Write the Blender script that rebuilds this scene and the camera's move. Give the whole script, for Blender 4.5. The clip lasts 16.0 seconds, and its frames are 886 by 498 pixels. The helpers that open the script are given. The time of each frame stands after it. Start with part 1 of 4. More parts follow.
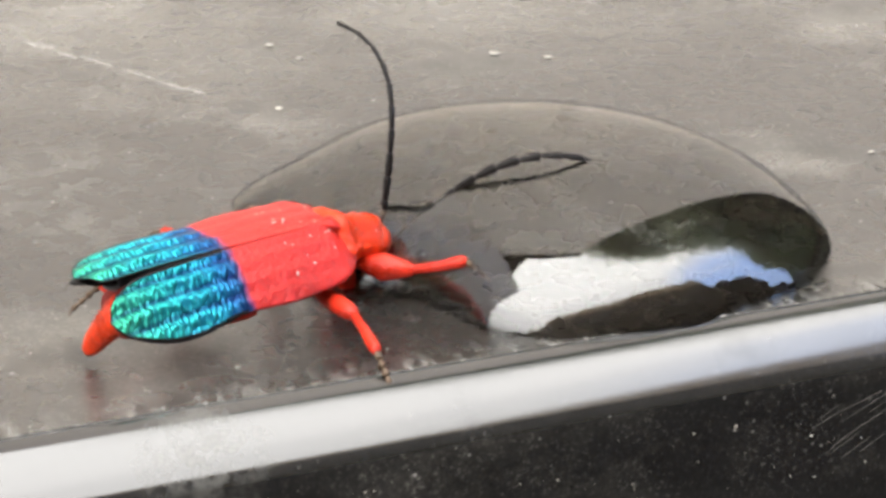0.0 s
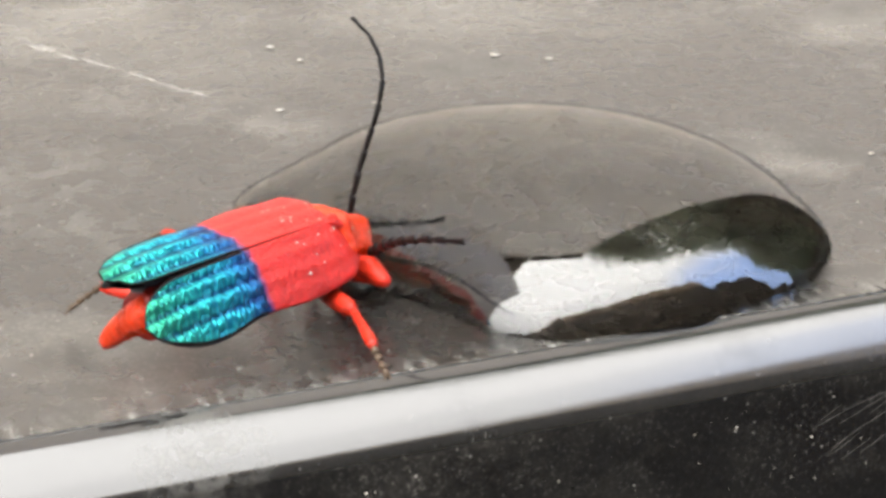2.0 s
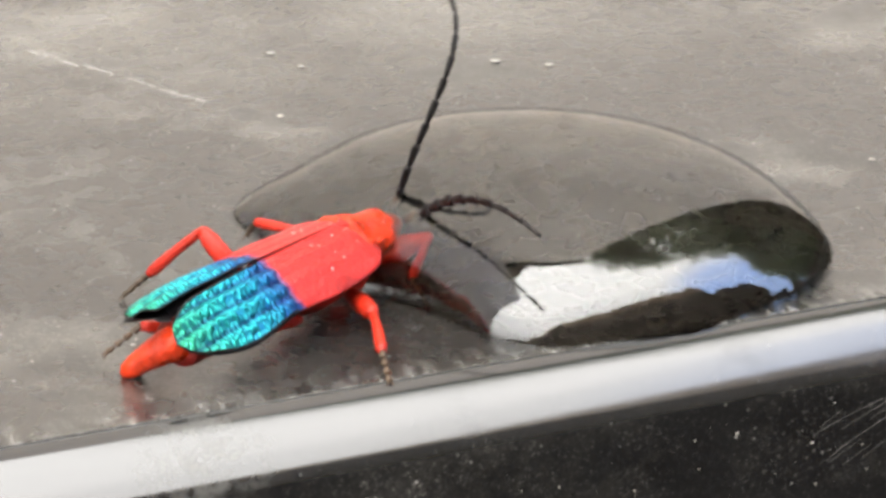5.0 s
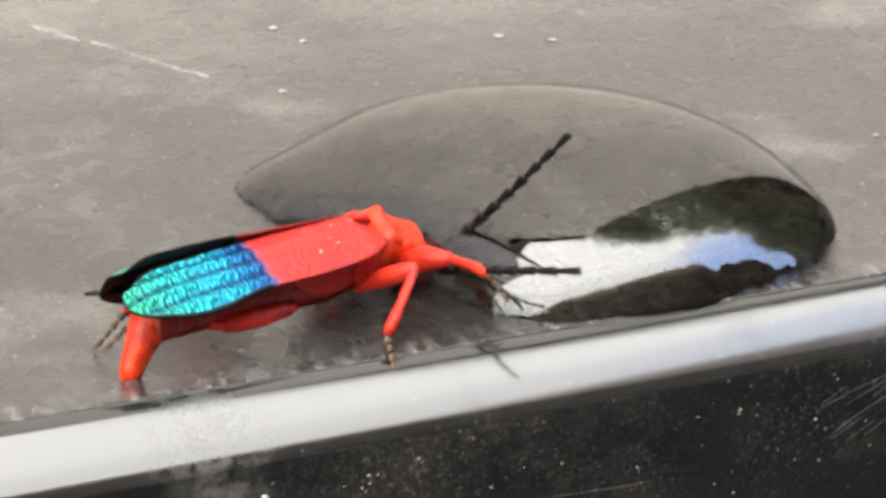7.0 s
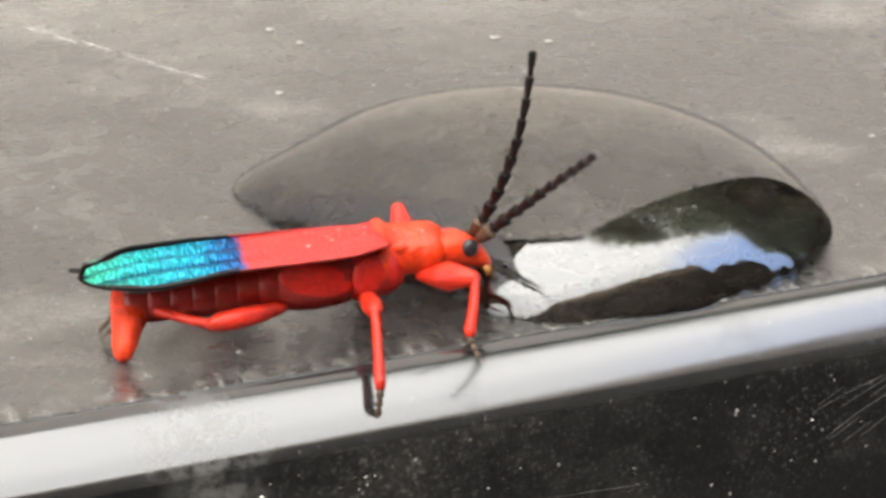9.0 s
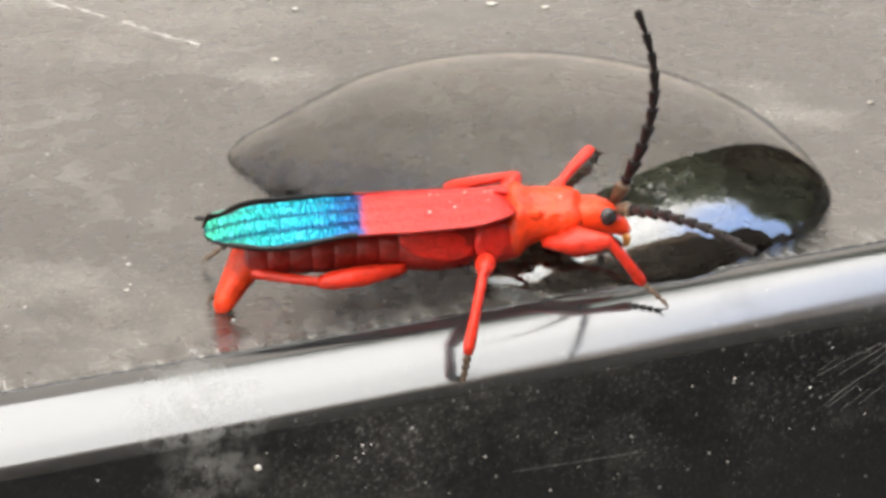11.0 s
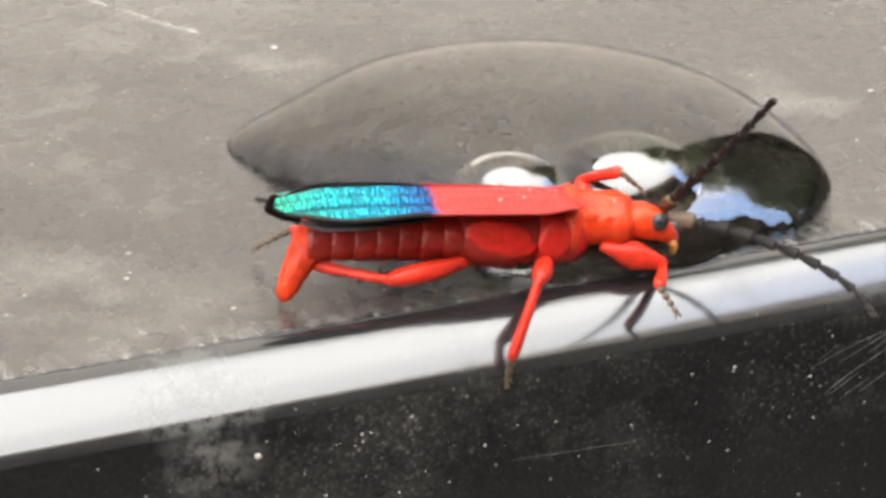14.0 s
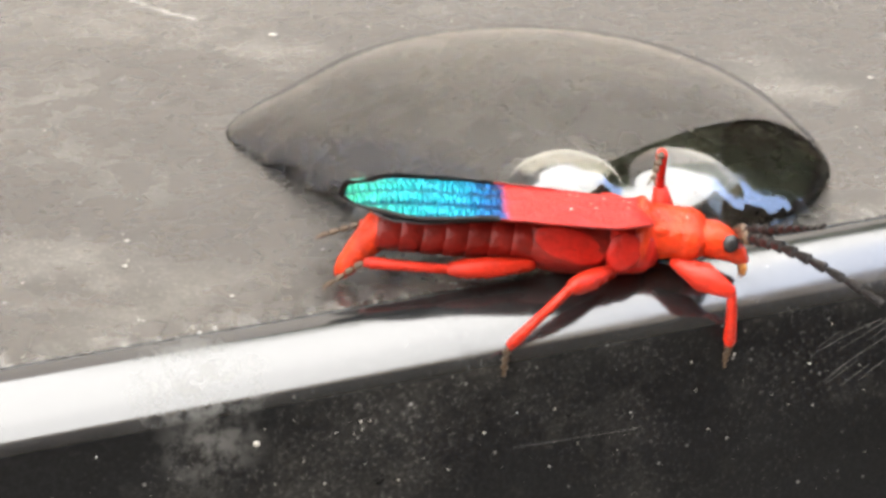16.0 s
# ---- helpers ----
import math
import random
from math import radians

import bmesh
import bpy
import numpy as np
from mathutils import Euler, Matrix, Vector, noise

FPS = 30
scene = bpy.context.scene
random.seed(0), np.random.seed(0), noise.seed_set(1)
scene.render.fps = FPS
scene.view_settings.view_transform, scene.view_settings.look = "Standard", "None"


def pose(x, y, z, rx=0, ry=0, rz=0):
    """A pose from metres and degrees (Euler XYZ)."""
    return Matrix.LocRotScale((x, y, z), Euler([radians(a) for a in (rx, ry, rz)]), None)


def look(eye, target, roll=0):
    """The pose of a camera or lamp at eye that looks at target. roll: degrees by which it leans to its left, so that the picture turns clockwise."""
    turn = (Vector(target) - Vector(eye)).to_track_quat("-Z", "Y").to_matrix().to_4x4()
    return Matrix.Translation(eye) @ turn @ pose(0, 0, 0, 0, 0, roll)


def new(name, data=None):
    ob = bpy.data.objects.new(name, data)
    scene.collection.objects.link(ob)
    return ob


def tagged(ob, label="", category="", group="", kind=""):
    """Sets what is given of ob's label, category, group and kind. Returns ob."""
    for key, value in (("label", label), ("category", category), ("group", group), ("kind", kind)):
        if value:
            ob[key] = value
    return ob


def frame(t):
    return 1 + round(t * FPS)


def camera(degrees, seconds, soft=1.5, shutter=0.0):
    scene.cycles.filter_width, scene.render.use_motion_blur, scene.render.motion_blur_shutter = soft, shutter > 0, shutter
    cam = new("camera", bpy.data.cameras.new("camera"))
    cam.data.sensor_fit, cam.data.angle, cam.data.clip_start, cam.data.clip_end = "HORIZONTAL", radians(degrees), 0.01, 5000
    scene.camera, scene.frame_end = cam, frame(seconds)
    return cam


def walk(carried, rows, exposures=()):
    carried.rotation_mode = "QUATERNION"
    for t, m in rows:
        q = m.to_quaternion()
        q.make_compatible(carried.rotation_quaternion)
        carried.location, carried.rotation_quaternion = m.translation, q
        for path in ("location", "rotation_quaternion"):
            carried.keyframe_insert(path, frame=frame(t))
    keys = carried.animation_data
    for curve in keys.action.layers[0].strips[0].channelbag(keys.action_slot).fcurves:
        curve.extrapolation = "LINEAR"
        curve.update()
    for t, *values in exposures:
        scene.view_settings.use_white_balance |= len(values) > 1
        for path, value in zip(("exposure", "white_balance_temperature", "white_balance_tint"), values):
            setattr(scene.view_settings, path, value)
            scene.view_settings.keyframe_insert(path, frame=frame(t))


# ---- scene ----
MM = 0.001
cam = camera(22.0, 16.0, soft=3.4, shutter=0.5)

# ---- the camera: held in the hand, it hardly shifts and tilts down a little ----
EYE = Vector((0.0, -70.78, 27.17))
AHEAD = Vector((0.0, math.cos(radians(21)), -math.sin(radians(21))))
HAND = [(0.0, 0.0, 21.0, 0.0, 0.0), (0.5, -0.011, 20.747, 0.014, -0.055), (1.0, -0.034, 20.70, -0.068, -0.146),
        (1.5, -0.012, 20.728, -0.015, -0.177), (2.0, -0.022, 20.96, -0.061, -0.088), (2.5, -0.089, 21.023, -0.028, -0.044),
        (3.0, -0.071, 20.77, -0.022, -0.153), (3.5, -0.055, 20.748, -0.032, -0.132), (4.0, -0.028, 20.772, -0.063, -0.113)]
HAND += [(6.5, -0.071, 21.047, -0.055, -0.005), (7.0, -0.104, 21.424, -0.036, 0.101), (7.5, -0.153, 21.492, -0.045, 0.083),
         (8.0, -0.154, 21.295, -0.088, -0.1), (8.5, -0.142, 21.307, -0.08, -0.021), (9.0, -0.016, 21.389, -0.066, 0.07)]
HAND += [(11.5, 0.092, 22.35, -0.056, 0.47), (12.0, 0.109, 22.392, -0.035, 0.435), (12.5, 0.112, 22.325, -0.077, 0.36),
         (13.0, 0.107, 22.268, -0.083, 0.40), (13.5, 0.114, 22.222, -0.046, 0.40), (14.0, 0.079, 22.501, -0.079, 0.452),
         (14.5, 0.053, 22.691, -0.063, 0.521), (15.0, 0.095, 22.711, -0.044, 0.56), (15.5, 0.097, 22.705, -0.077, 0.53),
         (16.0, 0.109, 22.822, -0.092, 0.583)]


def held(yaw, pitch, roll, dolly):
    eye = (EYE + AHEAD * dolly) * MM
    y, p = radians(yaw), radians(pitch)
    way = Vector((math.sin(y) * math.cos(p), math.cos(y) * math.cos(p), -math.sin(p)))
    return look(eye, eye + way, roll)


walk(cam, [(t, held(*h)) for t, *h in HAND], [(0.0, 1.75, 6700, 10), (9.0, 1.74, 6700, 10), (11.5, 1.91, 6700, 10), (14.0, 1.92, 6700, 10), (15.0, 2.0, 6700, 10), (16.0, 2.02, 6700, 10)])

# ---- light: a bright overcast sky, mostly overhead and behind the camera ----
world = bpy.data.worlds.new("sky")
scene.world = world
world.use_nodes = True
wn, wl = world.node_tree.nodes, world.node_tree.links
wn.clear()
w_out, w_bg = wn.new("ShaderNodeOutputWorld"), wn.new("ShaderNodeBackground")
w_sky = wn.new("ShaderNodeTexSky")
w_sky.sky_type, w_sky.sun_disc = "NISHITA", False
w_sky.sun_elevation, w_sky.sun_rotation = radians(58), radians(200)
w_sky.dust_density = 4.0
w_cloud, w_mix = wn.new("ShaderNodeRGB"), wn.new("ShaderNodeMix")
w_cloud.outputs[0].default_value = (22.5, 22.5, 22.5, 1)
# the cloud thins out towards the east, where the sky is pale blue
w_thin, w_veil = wn.new("ShaderNodeRGB"), wn.new("ShaderNodeMix")
w_thin.outputs[0].default_value = (10.4, 14.5, 24.5, 1)
w_veil.data_type = "RGBA"
w_co, w_sep, w_break, w_sum, w_band = (wn.new("ShaderNode" + k) for k in ("TexCoord", "SeparateXYZ", "TexNoise", "Math", "MapRange"))
wl.new(w_co.outputs["Generated"], w_sep.inputs[0])
wl.new(w_co.outputs["Generated"], w_break.inputs["Vector"])
w_break.inputs["Scale"].default_value, w_break.inputs["Detail"].default_value = 3.0, 5.0
w_sum.operation = "MULTIPLY_ADD"
w_sum.inputs[1].default_value = 0.35
wl.new(w_break.outputs["Fac"], w_sum.inputs[0])
wl.new(w_sep.outputs[0], w_sum.inputs[2])
w_band.inputs["From Min"].default_value, w_band.inputs["From Max"].default_value = 0.67, 0.9
wl.new(w_sum.outputs[0], w_band.inputs["Value"])
wl.new(w_band.outputs[0], w_veil.inputs[0])
wl.new(w_cloud.outputs[0], w_veil.inputs[6])
wl.new(w_thin.outputs[0], w_veil.inputs[7])
w_mix.data_type = "RGBA"
w_mix.inputs[0].default_value = 0.98
wl.new(w_sky.outputs[0], w_mix.inputs[6])
w_high, w_dome = wn.new("ShaderNodeMapRange"), wn.new("ShaderNodeMix")
w_high.inputs["From Min"].default_value, w_high.inputs["From Max"].default_value = 0.0, 1.0
w_high.inputs["To Min"].default_value, w_high.inputs["To Max"].default_value = 0.5, 1.15
wl.new(w_sep.outputs[2], w_high.inputs["Value"])
w_dome.data_type, w_dome.blend_type = "RGBA", "MULTIPLY"
w_dome.inputs[0].default_value = 1.0
wl.new(w_veil.outputs[2], w_dome.inputs[6])
wl.new(w_high.outputs[0], w_dome.inputs[7])
wl.new(w_dome.outputs[2], w_mix.inputs[7])
wl.new(w_mix.outputs[2], w_bg.inputs[0])
w_bg.inputs[1].default_value = 0.1
wl.new(w_bg.outputs[0], w_out.inputs[0])

sun = new("sun", bpy.data.lights.new("sun", "SUN"))
sun.data.energy, sun.data.angle, sun.data.color = 0.5, radians(80), (1.0, 0.97, 0.92)
sun.matrix_world = look((-0.15, 0.25, 0.9), (0, 0, 0))


# ---- materials ----
def shader(name):
    m = bpy.data.materials.new(name)
    m.use_nodes = True
    return m, m.node_tree.nodes, m.node_tree.links, m.node_tree.nodes["Principled BSDF"]


def coords(n, l, scale):
    """Object coordinates, in units of 1 / scale metres."""
    c, v = n.new("ShaderNodeTexCoord"), n.new("ShaderNodeVectorMath")
    v.operation = "SCALE"
    v.inputs[3].default_value = scale
    l.new(c.outputs["Object"], v.inputs[0])
    return v.outputs[0]


def noisy(n, l, vec, scale, detail=4, rough=0.55):
    t = n.new("ShaderNodeTexNoise")
    t.inputs["Scale"].default_value, t.inputs["Detail"].default_value, t.inputs["Roughness"].default_value = scale, detail, rough
    l.new(vec, t.inputs["Vector"])
    return t.outputs["Fac"]


def ramp(n, l, fac, stops):
    r = n.new("ShaderNodeValToRGB")
    e = r.color_ramp.elements
    while len(e) < len(stops):
        e.new(0.5)
    for k, (p, c) in zip(e, stops):
        k.position, k.color = p, (*c, 1) if len(c) == 3 else c
    l.new(fac, r.inputs[0])
    return r.outputs[0]


def grey(v):
    return (v, v, v)


def mix(n, l, fac, a, b, mode="MIX"):
    m = n.new("ShaderNodeMix")
    m.data_type, m.blend_type = "RGBA", mode
    for sock, val in ((m.inputs[0], fac), (m.inputs[6], a), (m.inputs[7], b)):
        if hasattr(val, "links"):
            l.new(val, sock)
        else:
            sock.default_value = val if not isinstance(val, tuple) else (*val, 1)[:4]
    return m.outputs[2]


def bump(n, l, height, strength, distance, normal=None):
    b = n.new("ShaderNodeBump")
    b.inputs["Strength"].default_value, b.inputs["Distance"].default_value = strength, distance
    l.new(height, b.inputs["Height"])
    if normal:
        l.new(normal, b.inputs["Normal"])
    return b.outputs[0]


def plastic(name, base, rough, dusty, scuffed=0.0, coat=0.0, gloss=0.5, edge_wear_far_pale=False, scars=()):
    """Black moulded plastic with grain, dust, pale scuffs and dull worn spots, if asked paler far off."""
    m, n, l, p = shader(name)
    v = coords(n, l, 1000)
    big = noisy(n, l, v, 0.11, 5, 0.6)
    mid = noisy(n, l, v, 0.8, 6, 0.7)
    fine = noisy(n, l, v, 7.0, 4, 0.7)
    dots = n.new("ShaderNodeTexVoronoi")
    dots.inputs["Scale"].default_value = 1.7
    l.new(v, dots.inputs["Vector"])
    col = ramp(n, l, mid, [(0.28, tuple(c * 0.85 for c in base)), (0.72, tuple(c * 1.15 for c in base))])
    grains = ramp(n, l, fine, [(0.33, grey(0.5)), (0.5, grey(0.95)), (0.68, grey(1.7))])
    col = mix(n, l, 1.0, col, grains, "MULTIPLY")
    dust = mix(n, l, 1.0, ramp(n, l, fine, [(0.58, grey(0)), (0.74, grey(1))]), ramp(n, l, big, [(0.46, grey(0)), (0.7, grey(1))]), "MULTIPLY")
    col = mix(n, l, dust, col, (0.3 * dusty, 0.285 * dusty, 0.26 * dusty))
    spots = mix(n, l, 1.0, ramp(n, l, dots.outputs["Distance"], [(0.05, grey(1)), (0.12, grey(0))]), ramp(n, l, mid, [(0.5, grey(0)), (0.62, grey(1))]), "MULTIPLY")
    col = mix(n, l, spots, col, (0.4 * dusty, 0.39 * dusty, 0.37 * dusty))
    if scuffed:
        worn = ramp(n, l, noisy(n, l, v, 0.06, 7, 0.75), [(0.52, grey(0)), (0.68, grey(scuffed))])
        col = mix(n, l, mix(n, l, 1.0, worn, ramp(n, l, fine, [(0.36, grey(0.25)), (0.6, grey(1))]), "MULTIPLY"), col, (0.24, 0.225, 0.195))
    if edge_wear_far_pale:
        sep, near = n.new("ShaderNodeSeparateXYZ"), n.new("ShaderNodeMapRange")
        l.new(v, sep.inputs[0])
        near.inputs["From Min"].default_value, near.inputs["From Max"].default_value = 1.3, 0.0
        l.new(sep.outputs[1], near.inputs["Value"])
        streak = n.new("ShaderNodeVectorMath")
        streak.operation = "MULTIPLY"
        streak.inputs[1].default_value = (1.0, 0.25, 1.0)
        l.new(v, streak.inputs[0])
        combed = ramp(n, l, noisy(n, l, streak.outputs[0], 2.4, 5, 0.7), [(0.5, grey(0)), (0.7, grey(1))])
        col = mix(n, l, mix(n, l, 1.0, near.outputs[0], combed, "MULTIPLY"), col, (0.34, 0.33, 0.3))
        # unevenly paler from 24 to 44 mm behind the rim
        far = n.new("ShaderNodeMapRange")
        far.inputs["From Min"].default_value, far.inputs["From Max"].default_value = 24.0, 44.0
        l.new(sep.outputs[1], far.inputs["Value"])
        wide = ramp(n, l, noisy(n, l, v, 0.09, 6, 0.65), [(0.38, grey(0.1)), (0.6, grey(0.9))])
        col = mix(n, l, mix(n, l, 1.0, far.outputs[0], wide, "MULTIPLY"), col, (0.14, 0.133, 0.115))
    dull = ramp(n, l, big, [(0.56, grey(0)), (0.72, grey(1))])
    hurts = []
    for scar in scars:
        gap, ball = n.new("ShaderNodeVectorMath"), n.new("ShaderNodeMapRange")
        gap.operation = "DISTANCE"
        gap.inputs[1].default_value = scar[:3]
        l.new(v, gap.inputs[0])
        ball.inputs["From Min"].default_value, ball.inputs["From Max"].default_value = scar[3], scar[3] * 0.2
        l.new(gap.outputs["Value"], ball.inputs["Value"])
        hurt = mix(n, l, 1.0, ball.outputs[0], ramp(n, l, noisy(n, l, v, 0.8 if edge_wear_far_pale else 1.5, 6, 0.7), [(0.42, grey(0)), (0.64 if edge_wear_far_pale else 0.58, grey(1))]), "MULTIPLY")
        if edge_wear_far_pale:
            hurt = mix(n, l, 1.0, hurt, ramp(n, l, fine, [(0.4, grey(0.1)), (0.62, grey(1))]), "MULTIPLY")
        col = mix(n, l, hurt, col, (0.12, 0.115, 0.1) if edge_wear_far_pale else (0.11, 0.108, 0.1))
        if not edge_wear_far_pale:
            dull = mix(n, l, 1.0, dull, hurt, "ADD")
    l.new(col, p.inputs["Base Color"])
    gloss_var = ramp(n, l, mid, [(0.3, grey(rough * 0.8)), (0.7, grey(min(1, rough * 1.2)))])
    l.new(mix(n, l, dull, gloss_var, grey(min(1, rough + 0.12))), p.inputs["Roughness"])
    p.inputs["Specular IOR Level"].default_value = gloss
    if coat:
        glaze = ramp(n, l, noisy(n, l, v, 0.16, 6, 0.7), [(0.6, grey(coat)), (0.72, grey(coat * 0.6))])
        l.new(mix(n, l, hurt, glaze, grey(0.1)) if scars else glaze, p.inputs["Coat Weight"])
        p.inputs["Coat Roughness"].default_value, p.inputs["Coat IOR"].default_value = 0.1, 1.5
    relief = 0.004 if coat else 0.14
    l.new(bump(n, l, fine, relief, 0.00004, bump(n, l, mid, relief * 0.2, 0.00012)), p.inputs["Normal"])
    return m


SCUFFS = ((-6.9, 21.5, 0.0, 5.0), (-5.4, 12.0, 0.0, 2.6), (-7.0, 15.5, 0.0, 2.6))
PLASTIC_TOP = plastic("black plastic, dulled", (0.022, 0.0203, 0.018), 0.27, 1.6, 0.7, gloss=1.0, edge_wear_far_pale=True, scars=SCUFFS)
PLASTIC_RIM = plastic("black plastic, polished", (0.014, 0.014, 0.014), 0.15, 0.2, 0.0, 1.0, scars=((-7.8, -1.2, -0.9, 2.4),))
PLASTIC_FACE = plastic("black plastic, front", (0.008, 0.008, 0.0085), 0.34, 0.8, 0.22, 0.0, 0.3, scars=((-7.7, -2.4, -2.4, 1.8),))


def plain(name, color, rough=0.6, scale=3.0, spread=0.25, metal=0.0):
    m, n, l, p = shader(name)
    v = coords(n, l, 1.0)
    f = noisy(n, l, v, scale, 6, 0.65)
    l.new(ramp(n, l, f, [(0.3, tuple(c * (1 - spread) for c in color)), (0.7, tuple(min(1, c * (1 + spread)) for c in color))]), p.inputs["Base Color"])
    p.inputs["Roughness"].default_value, p.inputs["Metallic"].default_value = rough, metal
    return m


WALL = plain("weathered render", (0.71, 0.64, 0.555), 0.85, 2.0, 0.12)
PAVING = plain("concrete paving", (0.23, 0.22, 0.2), 0.9, 1.5, 0.2)
LEAF = plain("dark foliage", (0.2, 0.23, 0.17), 0.5, 4.0, 0.4)
LEAF.node_tree.nodes["Principled BSDF"].inputs["Specular IOR Level"].default_value = 0.3
l_thin, l_mix = LEAF.node_tree.nodes.new("ShaderNodeBsdfTranslucent"), LEAF.node_tree.nodes.new("ShaderNodeMixShader")
l_thin.inputs["Color"].default_value = (0.34, 0.38, 0.24, 1)
l_mix.inputs[0].default_value = 0.5
LEAF.node_tree.links.new(LEAF.node_tree.nodes["Principled BSDF"].outputs[0], l_mix.inputs[1])
LEAF.node_tree.links.new(l_thin.outputs[0], l_mix.inputs[2])
LEAF.node_tree.links.new(l_mix.outputs[0], LEAF.node_tree.nodes["Material Output"].inputs["Surface"])
SCREEN_DARK = plain("dark stained timber", (0.07, 0.055, 0.042), 0.7, 6.0, 0.4)
SCREEN_BROWN = plain("brown screen timber", (0.5, 0.39, 0.29), 0.8, 5.0, 0.3)
CHALKY = plain("scuffed plastic", (0.36, 0.345, 0.315), 0.7, 2500.0, 0.6)
CRUMB = plain("pale grit", (0.45, 0.43, 0.38), 0.5, 900.0, 0.2)
SCRAPED = plain("scraped pale plastic", (0.12, 0.115, 0.105), 0.7, 1500.0, 0.5)
BARK = plain("bark", (0.1, 0.075, 0.05), 0.9, 8.0, 0.4)


def water():
    m, n, l, p = shader("water")
    n.remove(p)
    out = n["Material Output"]
    refr, gloss, fres, both = n.new("ShaderNodeBsdfRefraction"), n.new("ShaderNodeBsdfGlossy"), n.new("ShaderNodeFresnel"), n.new("ShaderNodeMixShader")
    refr.inputs["Color"].default_value = (0.8, 0.77, 0.7, 1)
    refr.inputs["IOR"].default_value, refr.inputs["Roughness"].default_value = 1.33, 0.0
    gloss.inputs["Roughness"].default_value = 0.0
    fres.inputs["IOR"].default_value = 1.98
    l.new(fres.outputs[0], both.inputs[0])
    l.new(refr.outputs[0], both.inputs[1])
    l.new(gloss.outputs[0], both.inputs[2])
    l.new(both.outputs[0], out.inputs["Surface"])
    return m


WATER = water()


def chitin(name, color, rough, grain, relief, spread=0.3, gloss=0.5):
    """Beetle shell: coloured, softly glossy, uneven, with fine pits."""
    m, n, l, p = shader(name)
    v = coords(n, l, 1000)
    f = noisy(n, l, v, grain, 4, 0.65)
    g = noisy(n, l, v, 0.9, 5, 0.65)
    col = ramp(n, l, g, [(0.28, tuple(c * (1 - spread) for c in color)), (0.72, tuple(min(1, c * (1 + spread)) for c in color))])
    col = mix(n, l, 1.0, col, ramp(n, l, f, [(0.32, grey(0.75)), (0.6, grey(1.08))]), "MULTIPLY")
    l.new(col, p.inputs["Base Color"])
    l.new(ramp(n, l, g, [(0.3, grey(rough * 0.8)), (0.7, grey(rough * 1.3))]), p.inputs["Roughness"])
    p.inputs["Specular IOR Level"].default_value = gloss
    l.new(bump(n, l, f, relief, 0.0001, bump(n, l, g, relief, 0.0002)), p.inputs["Normal"])
    return m


RED = chitin("scarlet shell", (0.46, 0.015, 0.009), 0.32, 4.0, 0.5, 0.2, 0.3)
ORANGE = chitin("orange red shell", (0.62, 0.04, 0.008), 0.28, 3.0, 0.8, 0.35, 0.3)
# red of the underside, with the shade below the wing cases mixed in
SHADED_RED = chitin("red shell, darkened as in shade", (0.22, 0.009, 0.005), 0.32, 3.0, 0.5, 0.2, 0.4)
LEG_RED = chitin("red leg", (0.5, 0.024, 0.01), 0.28, 3.0, 0.6, 0.35, 0.3)
BLACK = chitin("black shell", (0.01, 0.008, 0.0075), 0.45, 4.0, 0.5, 0.3, 0.2)
BROWN = chitin("brown horn", (0.09, 0.055, 0.03), 0.5, 4.0, 0.4, 0.5)
AMBER = chitin("amber horn", (0.45, 0.18, 0.04), 0.4, 4.0, 0.3)
EYE_MAT = chitin("dark grey eye", (0.018, 0.017, 0.018), 0.15, 12.0, 0.3)
MEMBRANE = chitin("smoky wing", (0.16, 0.16, 0.17), 0.35, 5.0, 0.5)


